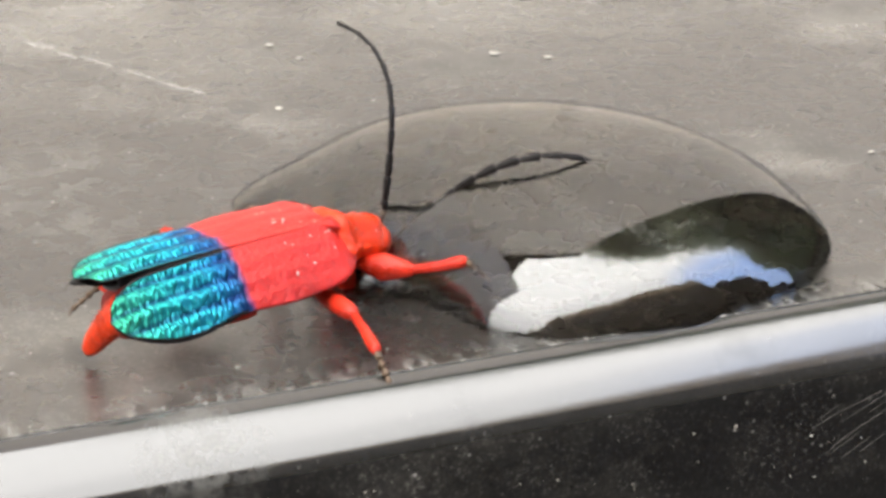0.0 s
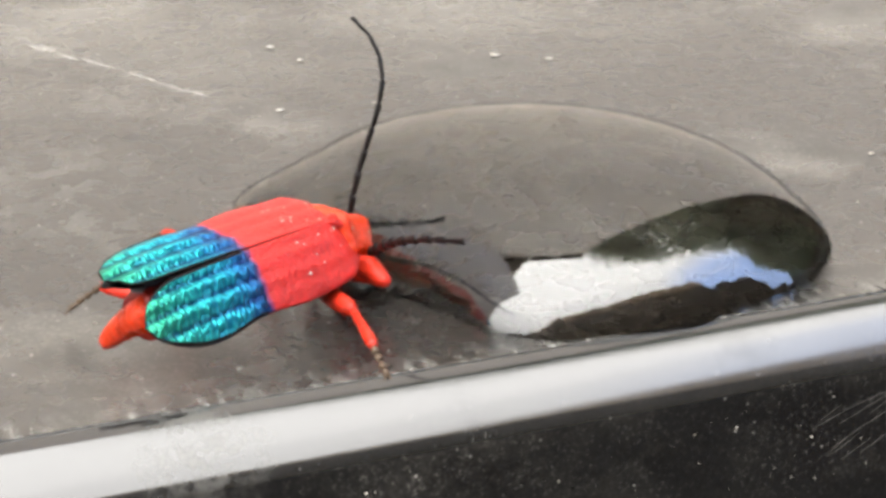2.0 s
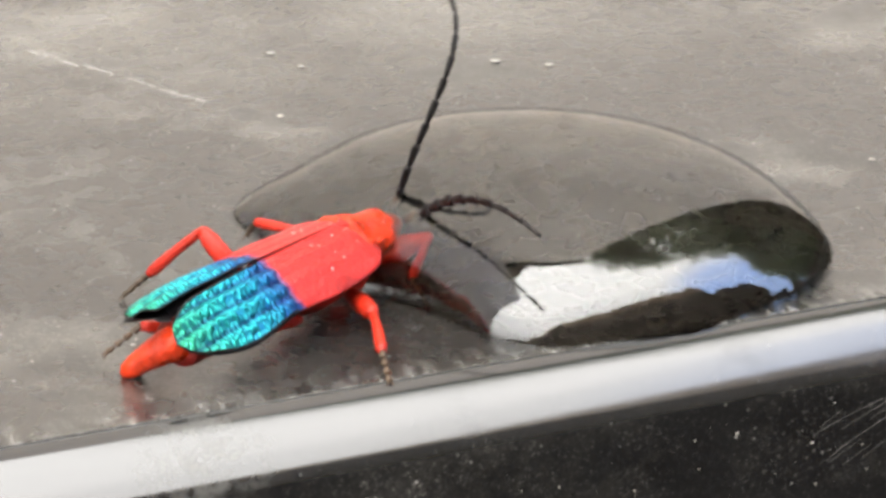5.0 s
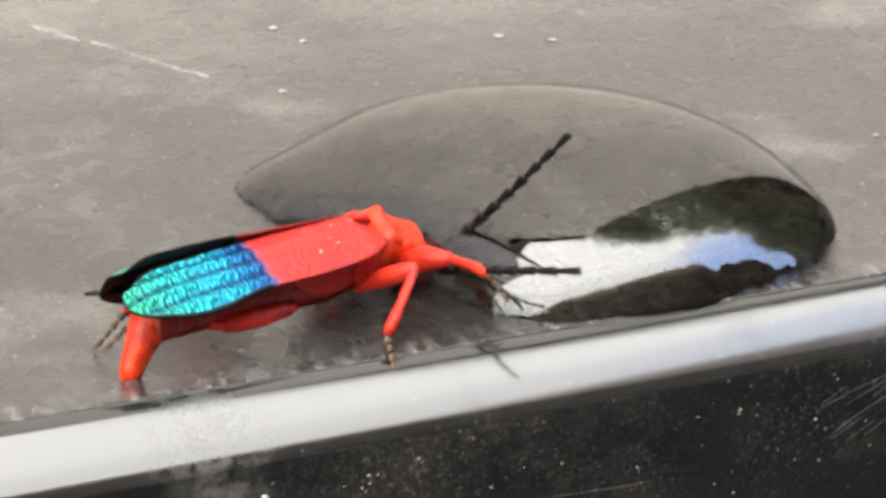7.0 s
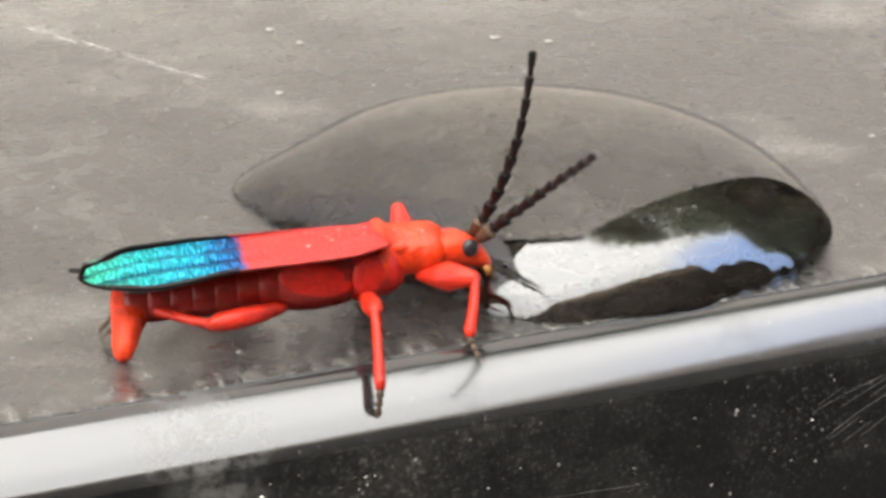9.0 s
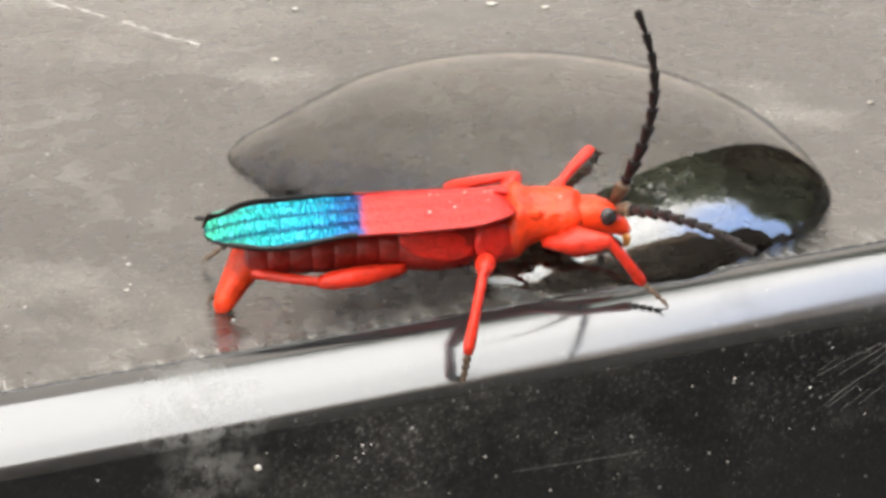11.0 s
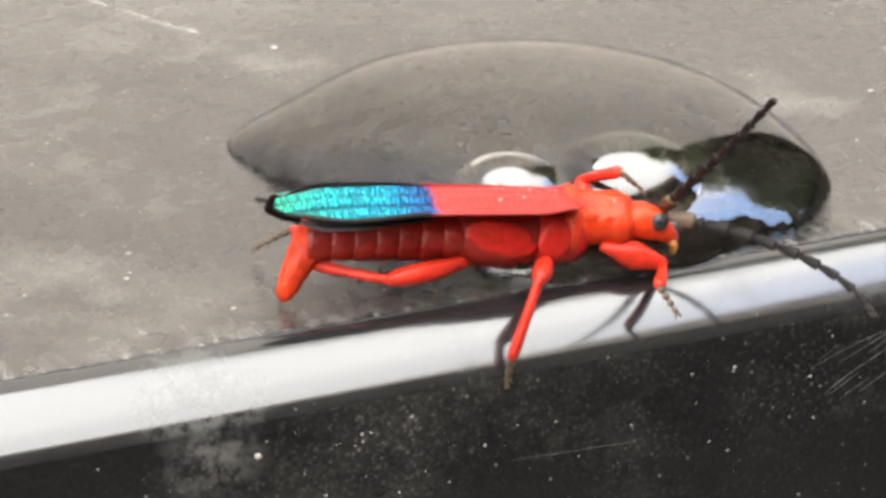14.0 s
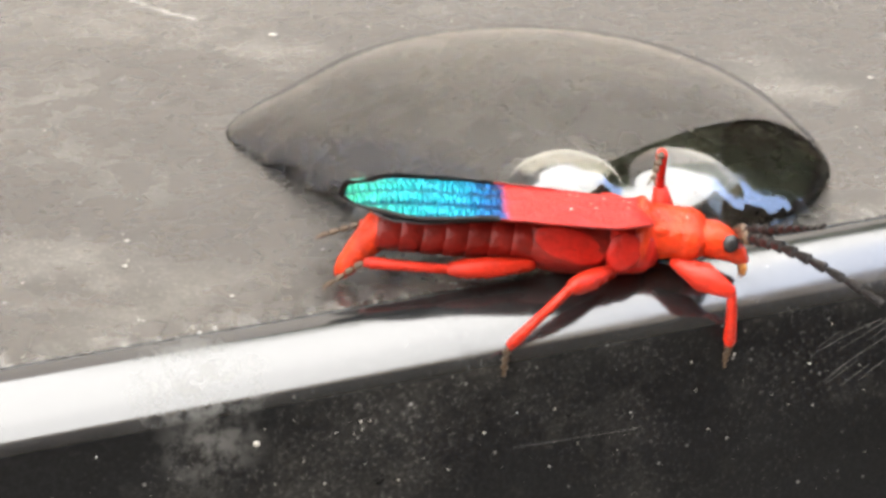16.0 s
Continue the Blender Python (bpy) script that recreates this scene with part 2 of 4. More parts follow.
def wing_case():
    """Red at the base; blue, then metallic teal and green, with lengthwise ribs and cross wrinkles, towards the tip."""
    m, n, l, p = shader("wing case, red and metallic teal")
    v = coords(n, l, 1000)
    sep = n.new("ShaderNodeSeparateXYZ")
    l.new(v, sep.inputs[0])
    wob = n.new("ShaderNodeMath")
    wob.operation = "MULTIPLY_ADD"
    wob.inputs[1].default_value = 0.5
    l.new(noisy(n, l, v, 1.6, 3), wob.inputs[0])
    l.new(sep.outputs[0], wob.inputs[2])
    fac = n.new("ShaderNodeMapRange")
    fac.inputs["From Min"].default_value, fac.inputs["From Max"].default_value = 0.25, -8.9
    l.new(wob.outputs[0], fac.inputs["Value"])
    col = ramp(n, l, fac.outputs[0], [(0.0, (0.5, 0.016, 0.011)), (0.475, (0.52, 0.02, 0.015)), (0.5, (0.02, 0.07, 0.22)), (0.56, (0.01, 0.2, 0.42)),
                                      (0.63, (0.012, 0.4, 0.5)), (0.82, (0.02, 0.5, 0.44)), (1.0, (0.05, 0.5, 0.25))])
    teal = ramp(n, l, fac.outputs[0], [(0.475, grey(0)), (0.51, grey(1))])
    cell = n.new("ShaderNodeTexVoronoi")
    cell.inputs["Scale"].default_value = 1.0
    stretch = n.new("ShaderNodeVectorMath")
    stretch.operation = "MULTIPLY"
    stretch.inputs[1].default_value = (8.5, 3.4, 3.4)
    l.new(v, stretch.inputs[0])
    l.new(stretch.outputs[0], cell.inputs["Vector"])
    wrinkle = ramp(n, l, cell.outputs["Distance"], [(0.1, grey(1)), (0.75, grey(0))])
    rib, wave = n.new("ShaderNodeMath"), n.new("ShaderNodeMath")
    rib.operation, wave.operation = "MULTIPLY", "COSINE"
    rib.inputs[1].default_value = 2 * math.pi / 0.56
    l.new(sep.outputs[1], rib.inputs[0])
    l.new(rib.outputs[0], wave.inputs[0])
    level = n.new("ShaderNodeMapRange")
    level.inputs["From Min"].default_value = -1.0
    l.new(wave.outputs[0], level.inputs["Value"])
    # the hollows between ribs and wrinkles get their shade through the colour
    furrow_shade = ramp(n, l, level.outputs[0], [(0.0, (0.16, 0.24, 0.42)), (0.3, grey(1))])
    hollow_shade = mix(n, l, 1.0, mix(n, l, wrinkle, (0.38, 0.45, 0.6), grey(1.25)), furrow_shade, "MULTIPLY")
    mottle = mix(n, l, 1.0, ramp(n, l, noisy(n, l, v, 5.0, 3, 0.7), [(0.34, grey(0.78)), (0.58, grey(1.06))]), ramp(n, l, noisy(n, l, v, 0.7, 4), [(0.35, grey(0.85)), (0.6, grey(1.06))]), "MULTIPLY")
    shade = mix(n, l, teal, mottle, hollow_shade)
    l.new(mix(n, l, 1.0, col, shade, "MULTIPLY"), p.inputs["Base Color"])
    l.new(ramp(n, l, teal, [(0, grey(0)), (1, grey(0.65))]), p.inputs["Metallic"])
    l.new(ramp(n, l, teal, [(0, grey(0.4)), (1, grey(0.33))]), p.inputs["Roughness"])
    p.inputs["Specular IOR Level"].default_value = 0.42
    pits = noisy(n, l, v, 5.0, 3, 0.7)
    l.new(bump(n, l, mix(n, l, teal, pits, wrinkle), 0.85, 0.00012), p.inputs["Normal"])
    return m


WING_CASE = wing_case()


# ---- building helpers ----
def part(name, bm, material, parent=None, label=""):
    me = bpy.data.meshes.new(name)
    bmesh.ops.recalc_face_normals(bm, faces=bm.faces[:])
    bm.to_mesh(me)
    bm.free()
    for mat in material if isinstance(material, (list, tuple)) else [material]:
        me.materials.append(mat)
    for f in me.polygons:
        f.use_smooth = True
    ob = new(name, me)
    ob.parent = parent
    return tagged(ob, label)


def skin(bm, rings, close=True, caps=True, mat=0):
    """Joins rings of points (in mm) into a tube."""
    rows = [[bm.verts.new(Vector(p) * MM) for p in r] for r in rings]
    n = len(rows[0])
    for a, b in zip(rows, rows[1:]):
        for i in range(n if close else n - 1):
            j = (i + 1) % n
            bm.faces.new((a[i], a[j], b[j], b[i])).material_index = mat
    if caps:
        bm.faces.new(rows[0]).material_index = mat
        bm.faces.new(rows[-1][::-1]).material_index = mat
    return rows


def oval(c, ax, ay, ry, rz, n=14, power=2.0):
    pts = []
    for i in range(n):
        a = 2 * math.pi * i / n
        ca, sa = math.cos(a), math.sin(a)
        u = math.copysign(abs(ca) ** (2 / power), ca) * ry
        w = math.copysign(abs(sa) ** (2 / power), sa) * rz
        pts.append(Vector(c) + Vector(ax) * u + Vector(ay) * w)
    return pts


def loft(stations, n=16, power=2.2):
    """A body along x: stations of (x, z of the middle, half width, half height)."""
    bm = bmesh.new()
    skin(bm, [oval((x, 0, z), (0, 1, 0), (0, 0, 1), w, h, n, power) for x, z, w, h in stations])
    return bm


def limb(stations, n=8):
    """A limb along x from the origin: stations of (x, half width, half height, z)."""
    bm = bmesh.new()
    skin(bm, [oval((x, 0, z), (0, 1, 0), (0, 0, 1), w, h, n) for x, w, h, z in stations])
    return bm


def ease(table, t):
    """Values at t from rows of (t, values...), gliding from row to row."""
    if t <= table[0][0]:
        return list(table[0][1:])
    for i in range(len(table) - 1):
        a, b = table[i], table[i + 1]
        if t <= b[0]:
            p, q = table[max(i - 1, 0)], table[min(i + 2, len(table) - 1)]
            h = b[0] - a[0]
            u = (t - a[0]) / h
            out = []
            for k in range(1, len(a)):
                ma = (b[k] - p[k]) / (b[0] - p[0]) if i > 0 else 0.0
                mb = (q[k] - a[k]) / (q[0] - a[0]) if i + 2 < len(table) else 0.0
                if (b[k] - a[k]) * (a[k] - p[k]) <= 0:
                    ma = 0.0
                if (q[k] - b[k]) * (b[k] - a[k]) <= 0:
                    mb = 0.0
                out.append((2 * u**3 - 3 * u**2 + 1) * a[k] + (u**3 - 2 * u**2 + u) * h * ma + (3 * u**2 - 2 * u**3) * b[k] + (u**3 - u**2) * h * mb)
            return out
    return list(table[-1][1:])


# ---- the lid: a flat top that ends in a rounded, polished rim above an upright face ----
RIM_TURN, RIM_AT = 22.70, (0.0, -9.455)


def rim_profile():
    """The bend from the flat top to the upright face: quick at first, then broad, as (y, z) in mm."""
    y, z, out = -0.03, -0.05, []
    stops = [(0.0, 10), (0.35, 19), (0.5, 30), (1.2, 37), (2.2, 45), (2.45, 60), (2.6, 78), (2.65, 89)]
    step, count = 0.05, 53
    for k in range(count):
        a = radians(np.interp(k * step, [p for p, _ in stops], [q for _, q in stops]))
        out.append((y, z))
        y, z = y - step * math.cos(a), z - step * math.sin(a)
    return out + [(y, z)]


RIM_PROFILE = rim_profile()


def build_lid():
    lid = tagged(new("plastic_lid"), "worn black plastic lid with a rounded shiny rim, dusty and scratched", "lid", kind="structure")
    lid.matrix_world = pose(RIM_AT[0] * MM, RIM_AT[1] * MM, 0, 0, 0, RIM_TURN)
    near, far = -160, 160
    xs = [near + (far - near) * i / 64 for i in range(65)]

    def sheet(profile, name, material, label):
        b = bmesh.new()
        skin(b, [[(x, y, z) for y, z in profile] for x in xs], close=False, caps=False)
        return part(name, b, material, lid, label)

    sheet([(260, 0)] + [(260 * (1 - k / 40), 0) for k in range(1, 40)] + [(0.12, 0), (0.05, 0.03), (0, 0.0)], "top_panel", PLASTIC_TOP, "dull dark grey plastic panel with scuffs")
    sheet([(0, 0), (-0.02, -0.04)] + RIM_PROFILE, "rim", PLASTIC_RIM, "rounded shiny plastic rim")
    y, z = RIM_PROFILE[-1]
    sheet([(y, z), (y - 0.05, z - 8), (y - 0.5, z - 30), (y - 2, -120)], "front_face", PLASTIC_FACE, "upright dark plastic face with specks and scratches")
    return lid


lid = build_lid()


def build_litter():
    """Pale grit, flakes and scratches on the lid; places in mm in the lid's own plan."""
    rnd = random.Random(3)
    to_lid = pose(RIM_AT[0] * MM, RIM_AT[1] * MM, 0, 0, 0, RIM_TURN)
    inv = to_lid.inverted()
    face_y = RIM_PROFILE[-1][0]
    for x, y, size in ((-6.5, 15.4, 0.24), (2.2, 23.2, 0.3), (4.5, 22.7, 0.22), (-7.5, 24.5, 0.26), (16.0, 10.0, 0.2), (-6.0, -9.7, 0.1), (-6.1, 22.5, 0.22), (-2.8, 16.5, 0.12), (-9.6, -5.5, 0.12), (-9.4, -7.5, 0.13)):
        b = bmesh.new()
        bmesh.ops.create_icosphere(b, subdivisions=1, radius=size * 0.7 * MM)
        for v in b.verts:
            v.co = Vector((v.co.x * rnd.uniform(0.8, 1.6), v.co.y * rnd.uniform(0.6, 1.1), v.co.z * rnd.uniform(0.25, 0.45)))
        f = tagged(part("grit_flake", b, CRUMB), "pale flake of grit lying on the plastic", "grit", "flakes on the lid")
        f.location = Vector((x, y, size * 0.25)) * MM
    for x, z, size in ((8.78, -2.7, 0.1), (-6.39, -2.63, 0.2), (5.3, -3.96, 0.06), (2.8, -3.35, 0.06), (7.5, -3.66, 0.05), (10.8, -4.77, 0.06)):
        b = bmesh.new()
        bmesh.ops.create_icosphere(b, subdivisions=1, radius=size * 0.55 * MM)
        for v in b.verts:
            v.co = Vector((v.co.x * rnd.uniform(0.7, 1.5), v.co.y * 0.4, v.co.z * rnd.uniform(0.6, 1.1)))
        f = tagged(part("grit_flake", b, CRUMB), "pale flake of grit stuck to the upright face", "grit", "flakes on the face")
        f.matrix_world = to_lid @ Matrix.Translation(Vector((x, face_y - 0.03 - 0.006 * (-z - 2), z)) * MM)
    b = bmesh.new()
    for k in range(700):
        on_face = k % 3 == 0
        q = 0.012 + 0.05 * rnd.random() ** 4
        if on_face:
            z = -2.1 - rnd.uniform(0, 6)
            c = Vector((rnd.uniform(-18, 18), face_y - 0.01 - 0.006 * (-z - 2), z))
        else:
            c = Vector((rnd.uniform(-26, 30), rnd.uniform(0.2, 42), 0.01))
        w = to_lid @ (c * MM) / MM
        if not on_face and drop_height(w.x, w.y) > 0:
            continue
        vs = [b.verts.new((c + Vector((q * rnd.uniform(0.6, 1.6) * dx, q * (0.5 if on_face else rnd.uniform(0.6, 1.2)) * dy, q * 0.7 * dz))) * MM) for dx, dy, dz in ((1, 0, 0), (0, 1, 0), (-1, 0, 0), (0, -1, 0), (0, 0, 1), (0, 0, -1))]
        for i in range(4):
            for top in (4, 5):
                b.faces.new((vs[i], vs[(i + 1) % 4], vs[top]))
    grit = tagged(part("grit", b, CRUMB), "fine pale grit scattered over the plastic", "grit", kind="stuff")
    grit.matrix_world = to_lid

    def scratch(points, wide, on_face, label):
        s = bmesh.new()
        rows = []
        for i in range(41):
            u = i / 40 * (len(points) - 1)
            k = min(int(u), len(points) - 2)
            p = Vector(points[k]).lerp(Vector(points[k + 1]), u - k)
            w = wide * (0.25 + 0.75 * math.sin(math.pi * i / 40) ** 0.5) * rnd.uniform(0.5, 1.2)
            off = rnd.uniform(-0.3, 0.3) * wide
            if on_face:
                y = face_y - 0.006 * (-p.y - 2)
                rows.append([(p.x, y - 0.004, p.y + off - w), (p.x, y - 0.02, p.y + off), (p.x, y - 0.004, p.y + off + w)])
            else:
                rows.append([(p.x, p.y + off - w, 0.004), (p.x, p.y + off, 0.02), (p.x, p.y + off + w, 0.004)])
        skin(s, rows, close=False, caps=False)
        ob = part("scratch", s, SCRAPED if on_face else CHALKY, None)
        if on_face:
            ob.matrix_world = to_lid
        tagged(ob, label, "scratch", "scratches in the plastic")

    for k in range(9):
        a, b = Vector((-18.4, 25.4)), Vector((-9.7, 17.5))
        u = k / 9 + rnd.uniform(-0.03, 0.03)
        side = Vector((0.67, 0.74)) * rnd.uniform(-0.12, 0.12)
        scratch([tuple(a.lerp(b, u) + side), tuple(a.lerp(b, u + rnd.uniform(0.08, 0.15)) + side)], rnd.uniform(0.06, 0.13), False, "short pale scratch in the dull plastic")
    scratch([(11.5, -3.25), (12.6, -2.85), (14.0, -2.45)], 0.008, True, "thin pale scratch down the upright face")
    for k in range(6):
        x, z, size = rnd.uniform(10.8, 14.0), rnd.uniform(-4.7, -2.6), rnd.uniform(0.4, 1.2)
        scratch([(x, z), (x + size, z + size * 0.55)], rnd.uniform(0.003, 0.007), True, "thin pale scratch down the upright face")
    scratch([(12.5, -3.25), (14.3, -2.5)], 0.008, True, "thin pale scratch down the upright face")
    scratch([(12.0, -4.25), (13.0, -3.65), (14.3, -3.05)], 0.009, True, "thin pale scratch down the upright face")
    scratch([(1.4, -4.37), (5.6, -4.57)], 0.006, True, "thin pale scratch along the upright face")


# ---- the water drop ----
DROP_AT = Vector((3.0, 1.8))
DROP_R = [9.9, 9.6, 9.5, 9.4, 9.3, 9.5, 9.4, 9.6, 9.5, 9.5, 9.6, 9.5, 9.7, 9.8, 10.1, 10.5, 10.9, 10.4,
          9.2, 8.5, 8.0, 7.7, 7.7, 7.5, 7.5, 8.0, 9.0, 9.4, 9.3, 9.3, 9.4, 9.4, 9.7, 9.9, 10.0, 10.1]
DROP_H = 3.35


def drop_radius(a):
    """Distance from the drop's middle to its edge, a in turns."""
    k = a % 1.0 * 36
    u = k - int(k)
    p = [DROP_R[(int(k) + d) % 36] for d in (-1, 0, 1, 2)]
    return 0.5 * (2 * p[1] + (p[2] - p[0]) * u + (2 * p[0] - 5 * p[1] + 4 * p[2] - p[3]) * u**2 + (3 * p[1] - p[0] - 3 * p[2] + p[3]) * u**3)


def drop_soft(a):
    """The same distance, evened out: the water's surface follows this away from its edge."""
    total = weight = 0.0
    for k, r in enumerate(DROP_R):
        gap = (a * 36 - k + 18) % 36 - 18
        w = math.exp(-((gap / 3.4) ** 2))
        total, weight = total + w * r, weight + w
    return total / weight


DROP_SOFT = [drop_soft(k / 720) for k in range(721)]


def drop_reach(a, s):
    """Distance from the middle to the line on which the water stands at the share s of its way to the edge."""
    k = a % 1.0 * 720
    soft = DROP_SOFT[int(k)] + (DROP_SOFT[int(k) + 1] - DROP_SOFT[int(k)]) * (k - int(k))
    return soft + (drop_radius(a) - soft) * s**7


def dome(s, dx, dy):
    return DROP_H * (1 - s**2.3) ** 0.58 * (1 - 0.35 * math.exp(-(((dx + 10.5) / 3.0) ** 2))) * (1 + 0.012 * max(0.0, dy))


def drop_height(x, y):
    """Height of the water, in mm."""
    dx, dy = x - DROP_AT.x, y - DROP_AT.y
    a, r, s = math.atan2(dy, dx) / (2 * math.pi), math.hypot(dx, dy), 1.0
    for k in range(8):
        s = min(1.0, 0.5 * s + 0.5 * r / drop_reach(a, s))
    return dome(s, dx, dy)


def build_drop():
    bm = bmesh.new()
    n, rings = 288, 60
    loops = []
    for k in range(rings):
        s = 1 - (k / rings) ** 1.6
        loop = []
        for i in range(n):
            a = i / n
            ragged = (0.07 * noise.noise((i * 0.34, 0, 0)) + 0.11 * noise.noise((i * 0.1, 7, 0))) * s**40 * (1 + 2.0 * math.exp(-(((a - 0.55) / 0.06) ** 2)))
            q = drop_reach(a, s) * s
            x, y = math.cos(2 * math.pi * a), math.sin(2 * math.pi * a)
            loop.append((DROP_AT.x + x * (q + ragged), DROP_AT.y + y * (q + ragged), dome(s, x * q, y * q) - 0.02))
        loops.append(loop)
    rows = skin(bm, loops, caps=False)
    top = bm.verts.new(Vector((DROP_AT.x, DROP_AT.y, dome(0.0, 0.0, 0.0) - 0.02)) * MM)
    for i in range(n):
        bm.faces.new((rows[-1][i], rows[-1][(i + 1) % n], top))
    return tagged(part("water_drop", bm, WATER), "large clear domed water drop lying beside the rim", "water drop")


drop = build_drop()
build_litter()


def build_swell(wide, high, label):
    """Water drawn up round a leg that stands in the drop."""
    bm = bmesh.new()
    n, rings = 40, 12
    rows = skin(bm, [[(math.cos(2 * math.pi * i / n) * wide * r * 1.25, math.sin(2 * math.pi * i / n) * wide * r, high * (1 - r**3.5) ** 1.3 - 0.05) for i in range(n)] for r in [1 - k / rings for k in range(rings)]], caps=False)
    top = bm.verts.new(Vector((0, 0, high - 0.05)) * MM)
    for i in range(n):
        bm.faces.new((rows[-1][i], rows[-1][(i + 1) % n], top))
    return tagged(part("water_swell", bm, WATER), label, "water", "swells in the drop")


swells = [build_swell(1.85, 0.7, "clear bulge of water drawn up by a front leg"), build_swell(1.4, 0.5, "clear bulge of water drawn up by a middle leg")]


# ---- round about: paving below; unseen walls, boards and trees added to shape the reflections ----
def slab(name, size, at, material, label, category):
    bm = bmesh.new()
    bmesh.ops.create_cube(bm, size=1.0)
    bmesh.ops.scale(bm, vec=size, verts=bm.verts)
    bmesh.ops.bevel(bm, geom=bm.edges[:], offset=0.01, segments=2, affect="EDGES")
    ob = part(name, bm, material)
    ob.location = at
    for f in ob.data.polygons:
        f.use_smooth = False
    return tagged(ob, label, category, kind="structure")


slab("ground", (400, 400, 0.2), (0, 0, -0.75), PAVING, "pale grey concrete paving around the lid", "ground")
# screens out of view: they block low light and give the water something to mirror
slab("wall_south", (9.0, 0.12, 1.5), (0.0, -4.4, 0.1), SCREEN_DARK, "unseen dark timber screen added for reflections and shade", "fence")
slab("wall_west", (0.25, 1.35, 4.4), (-1.15, 0.27, 1.55), WALL, "plain beige rendered wall, unseen, added for the reflections", "wall")
slab("wall_east", (0.12, 5.6, 1.05), (2.35, 1.4, -0.13), SCREEN_DARK, "unseen dark timber screen added for reflections and shade", "fence")
slab("wall_north", (12, 0.3, 4.4), (-5.52, 1.1, 1.55), WALL, "plain beige rendered wall, unseen, added for the reflections", "wall")


# added boards that darken the lower reflections and edge the mirrored sky
shed = slab("slanted_screen", (4.4, 0.12, 1.95), (-0.05, -1.755, 0.325), SCREEN_DARK, "unseen dark timber screen added to darken the lower reflections", "shed")
shed.rotation_euler = (0, 0, radians(50))
screen_edge = slab("brown_screen_edge", (4.45, 0.16, 0.3), (-0.05, -1.755, 1.41), SCREEN_BROWN, "unseen board added for a brown edge in the reflections", "shed board")
screen_edge.rotation_euler = (0, 0, radians(50))
corner = slab("corner_screen", (1.7, 0.5, 0.1), (-0.86, 0.86, 3.8), SCREEN_DARK, "unseen dark board across the wall corner, added to cut off reflected sky", "eave")
corner.rotation_euler = (0, 0, radians(45))
slab("wall_far", (3.6, 0.12, 3.0), (2.2, 3.1, 0.85), SCREEN_DARK, "unseen dark timber screen behind the trees, added for reflections", "fence")
slab("eave", (12, 0.12, 0.1), (-5.51, 0.89, 3.8), SCREEN_DARK, "unseen dark board above the wall, added to edge the reflected sky", "eave")


def build_tree(at, height, spread, seed, fork_at=0.42, reach=0.5):
    """A small tree: a forked trunk and a ragged crown of leaf tufts."""
    rnd = random.Random(seed)
    tree = tagged(new("tree"), "dark green leafy tree, unseen but for its reflection in the drop", "tree")
    tree.location = at
    bm = bmesh.new()

    def bough(a, b, r0, r1):
        way = (b - a).normalized()
        u = way.orthogonal().normalized()
        v = way.cross(u)
        mid = (a + b) / 2 + Vector((rnd.uniform(-0.08, 0.08), rnd.uniform(-0.08, 0.08), 0))
        skin(bm, [oval(p * 1000, u, v, r * 1000, r * 1000, 8) for p, r in ((a, r0), (mid, (r0 + r1) / 2), (b, r1))])

    fork = Vector((0, 0, height * fork_at))
    bough(Vector((0, 0, 0)), fork, 0.1, 0.07)
    tips = []
    for k in range(14):
        a = k * 2.4
        tip = fork + Vector((math.cos(a) * spread * rnd.uniform(0.4, 0.9), math.sin(a) * spread * rnd.uniform(0.4, 0.9), height * rnd.uniform(0.1, reach)))
        bough(fork, tip, 0.05, 0.012)
        tips.append(tip)
    part("trunk", bm, BARK, tree)
    verts, faces = [], []
    for k in range(23000):
        c = rnd.choice(tips) + Vector((rnd.gauss(0, 1), rnd.gauss(0, 1), rnd.gauss(0, 0.8))) * spread * 0.34
        n = Vector((rnd.gauss(0, 1), rnd.gauss(0, 1), rnd.gauss(0, 1))).normalized()
        u = n.orthogonal().normalized()
        v = n.cross(u)
        q = rnd.uniform(0.04, 0.08)
        i = len(verts)
        verts += [c - u * q, c + v * q * 0.45 + n * 0.01, c + u * q, c - v * q * 0.45 + n * 0.01]
        faces.append((i, i + 1, i + 2, i + 3))
    me = bpy.data.meshes.new("crown")
    me.from_pydata(verts, [], faces)
    me.materials.append(LEAF)
    crown = new("crown", me)
    crown.parent = tree
    return tree


# two trees out of view, added for the dark green patch in the drop
build_tree((1.6, 2.25, -0.65), 6.4, 1.05, 4, 0.22, 0.68)
build_tree((2.8, 1.95, -0.65), 3.7, 0.9, 9, 0.3, 0.55)


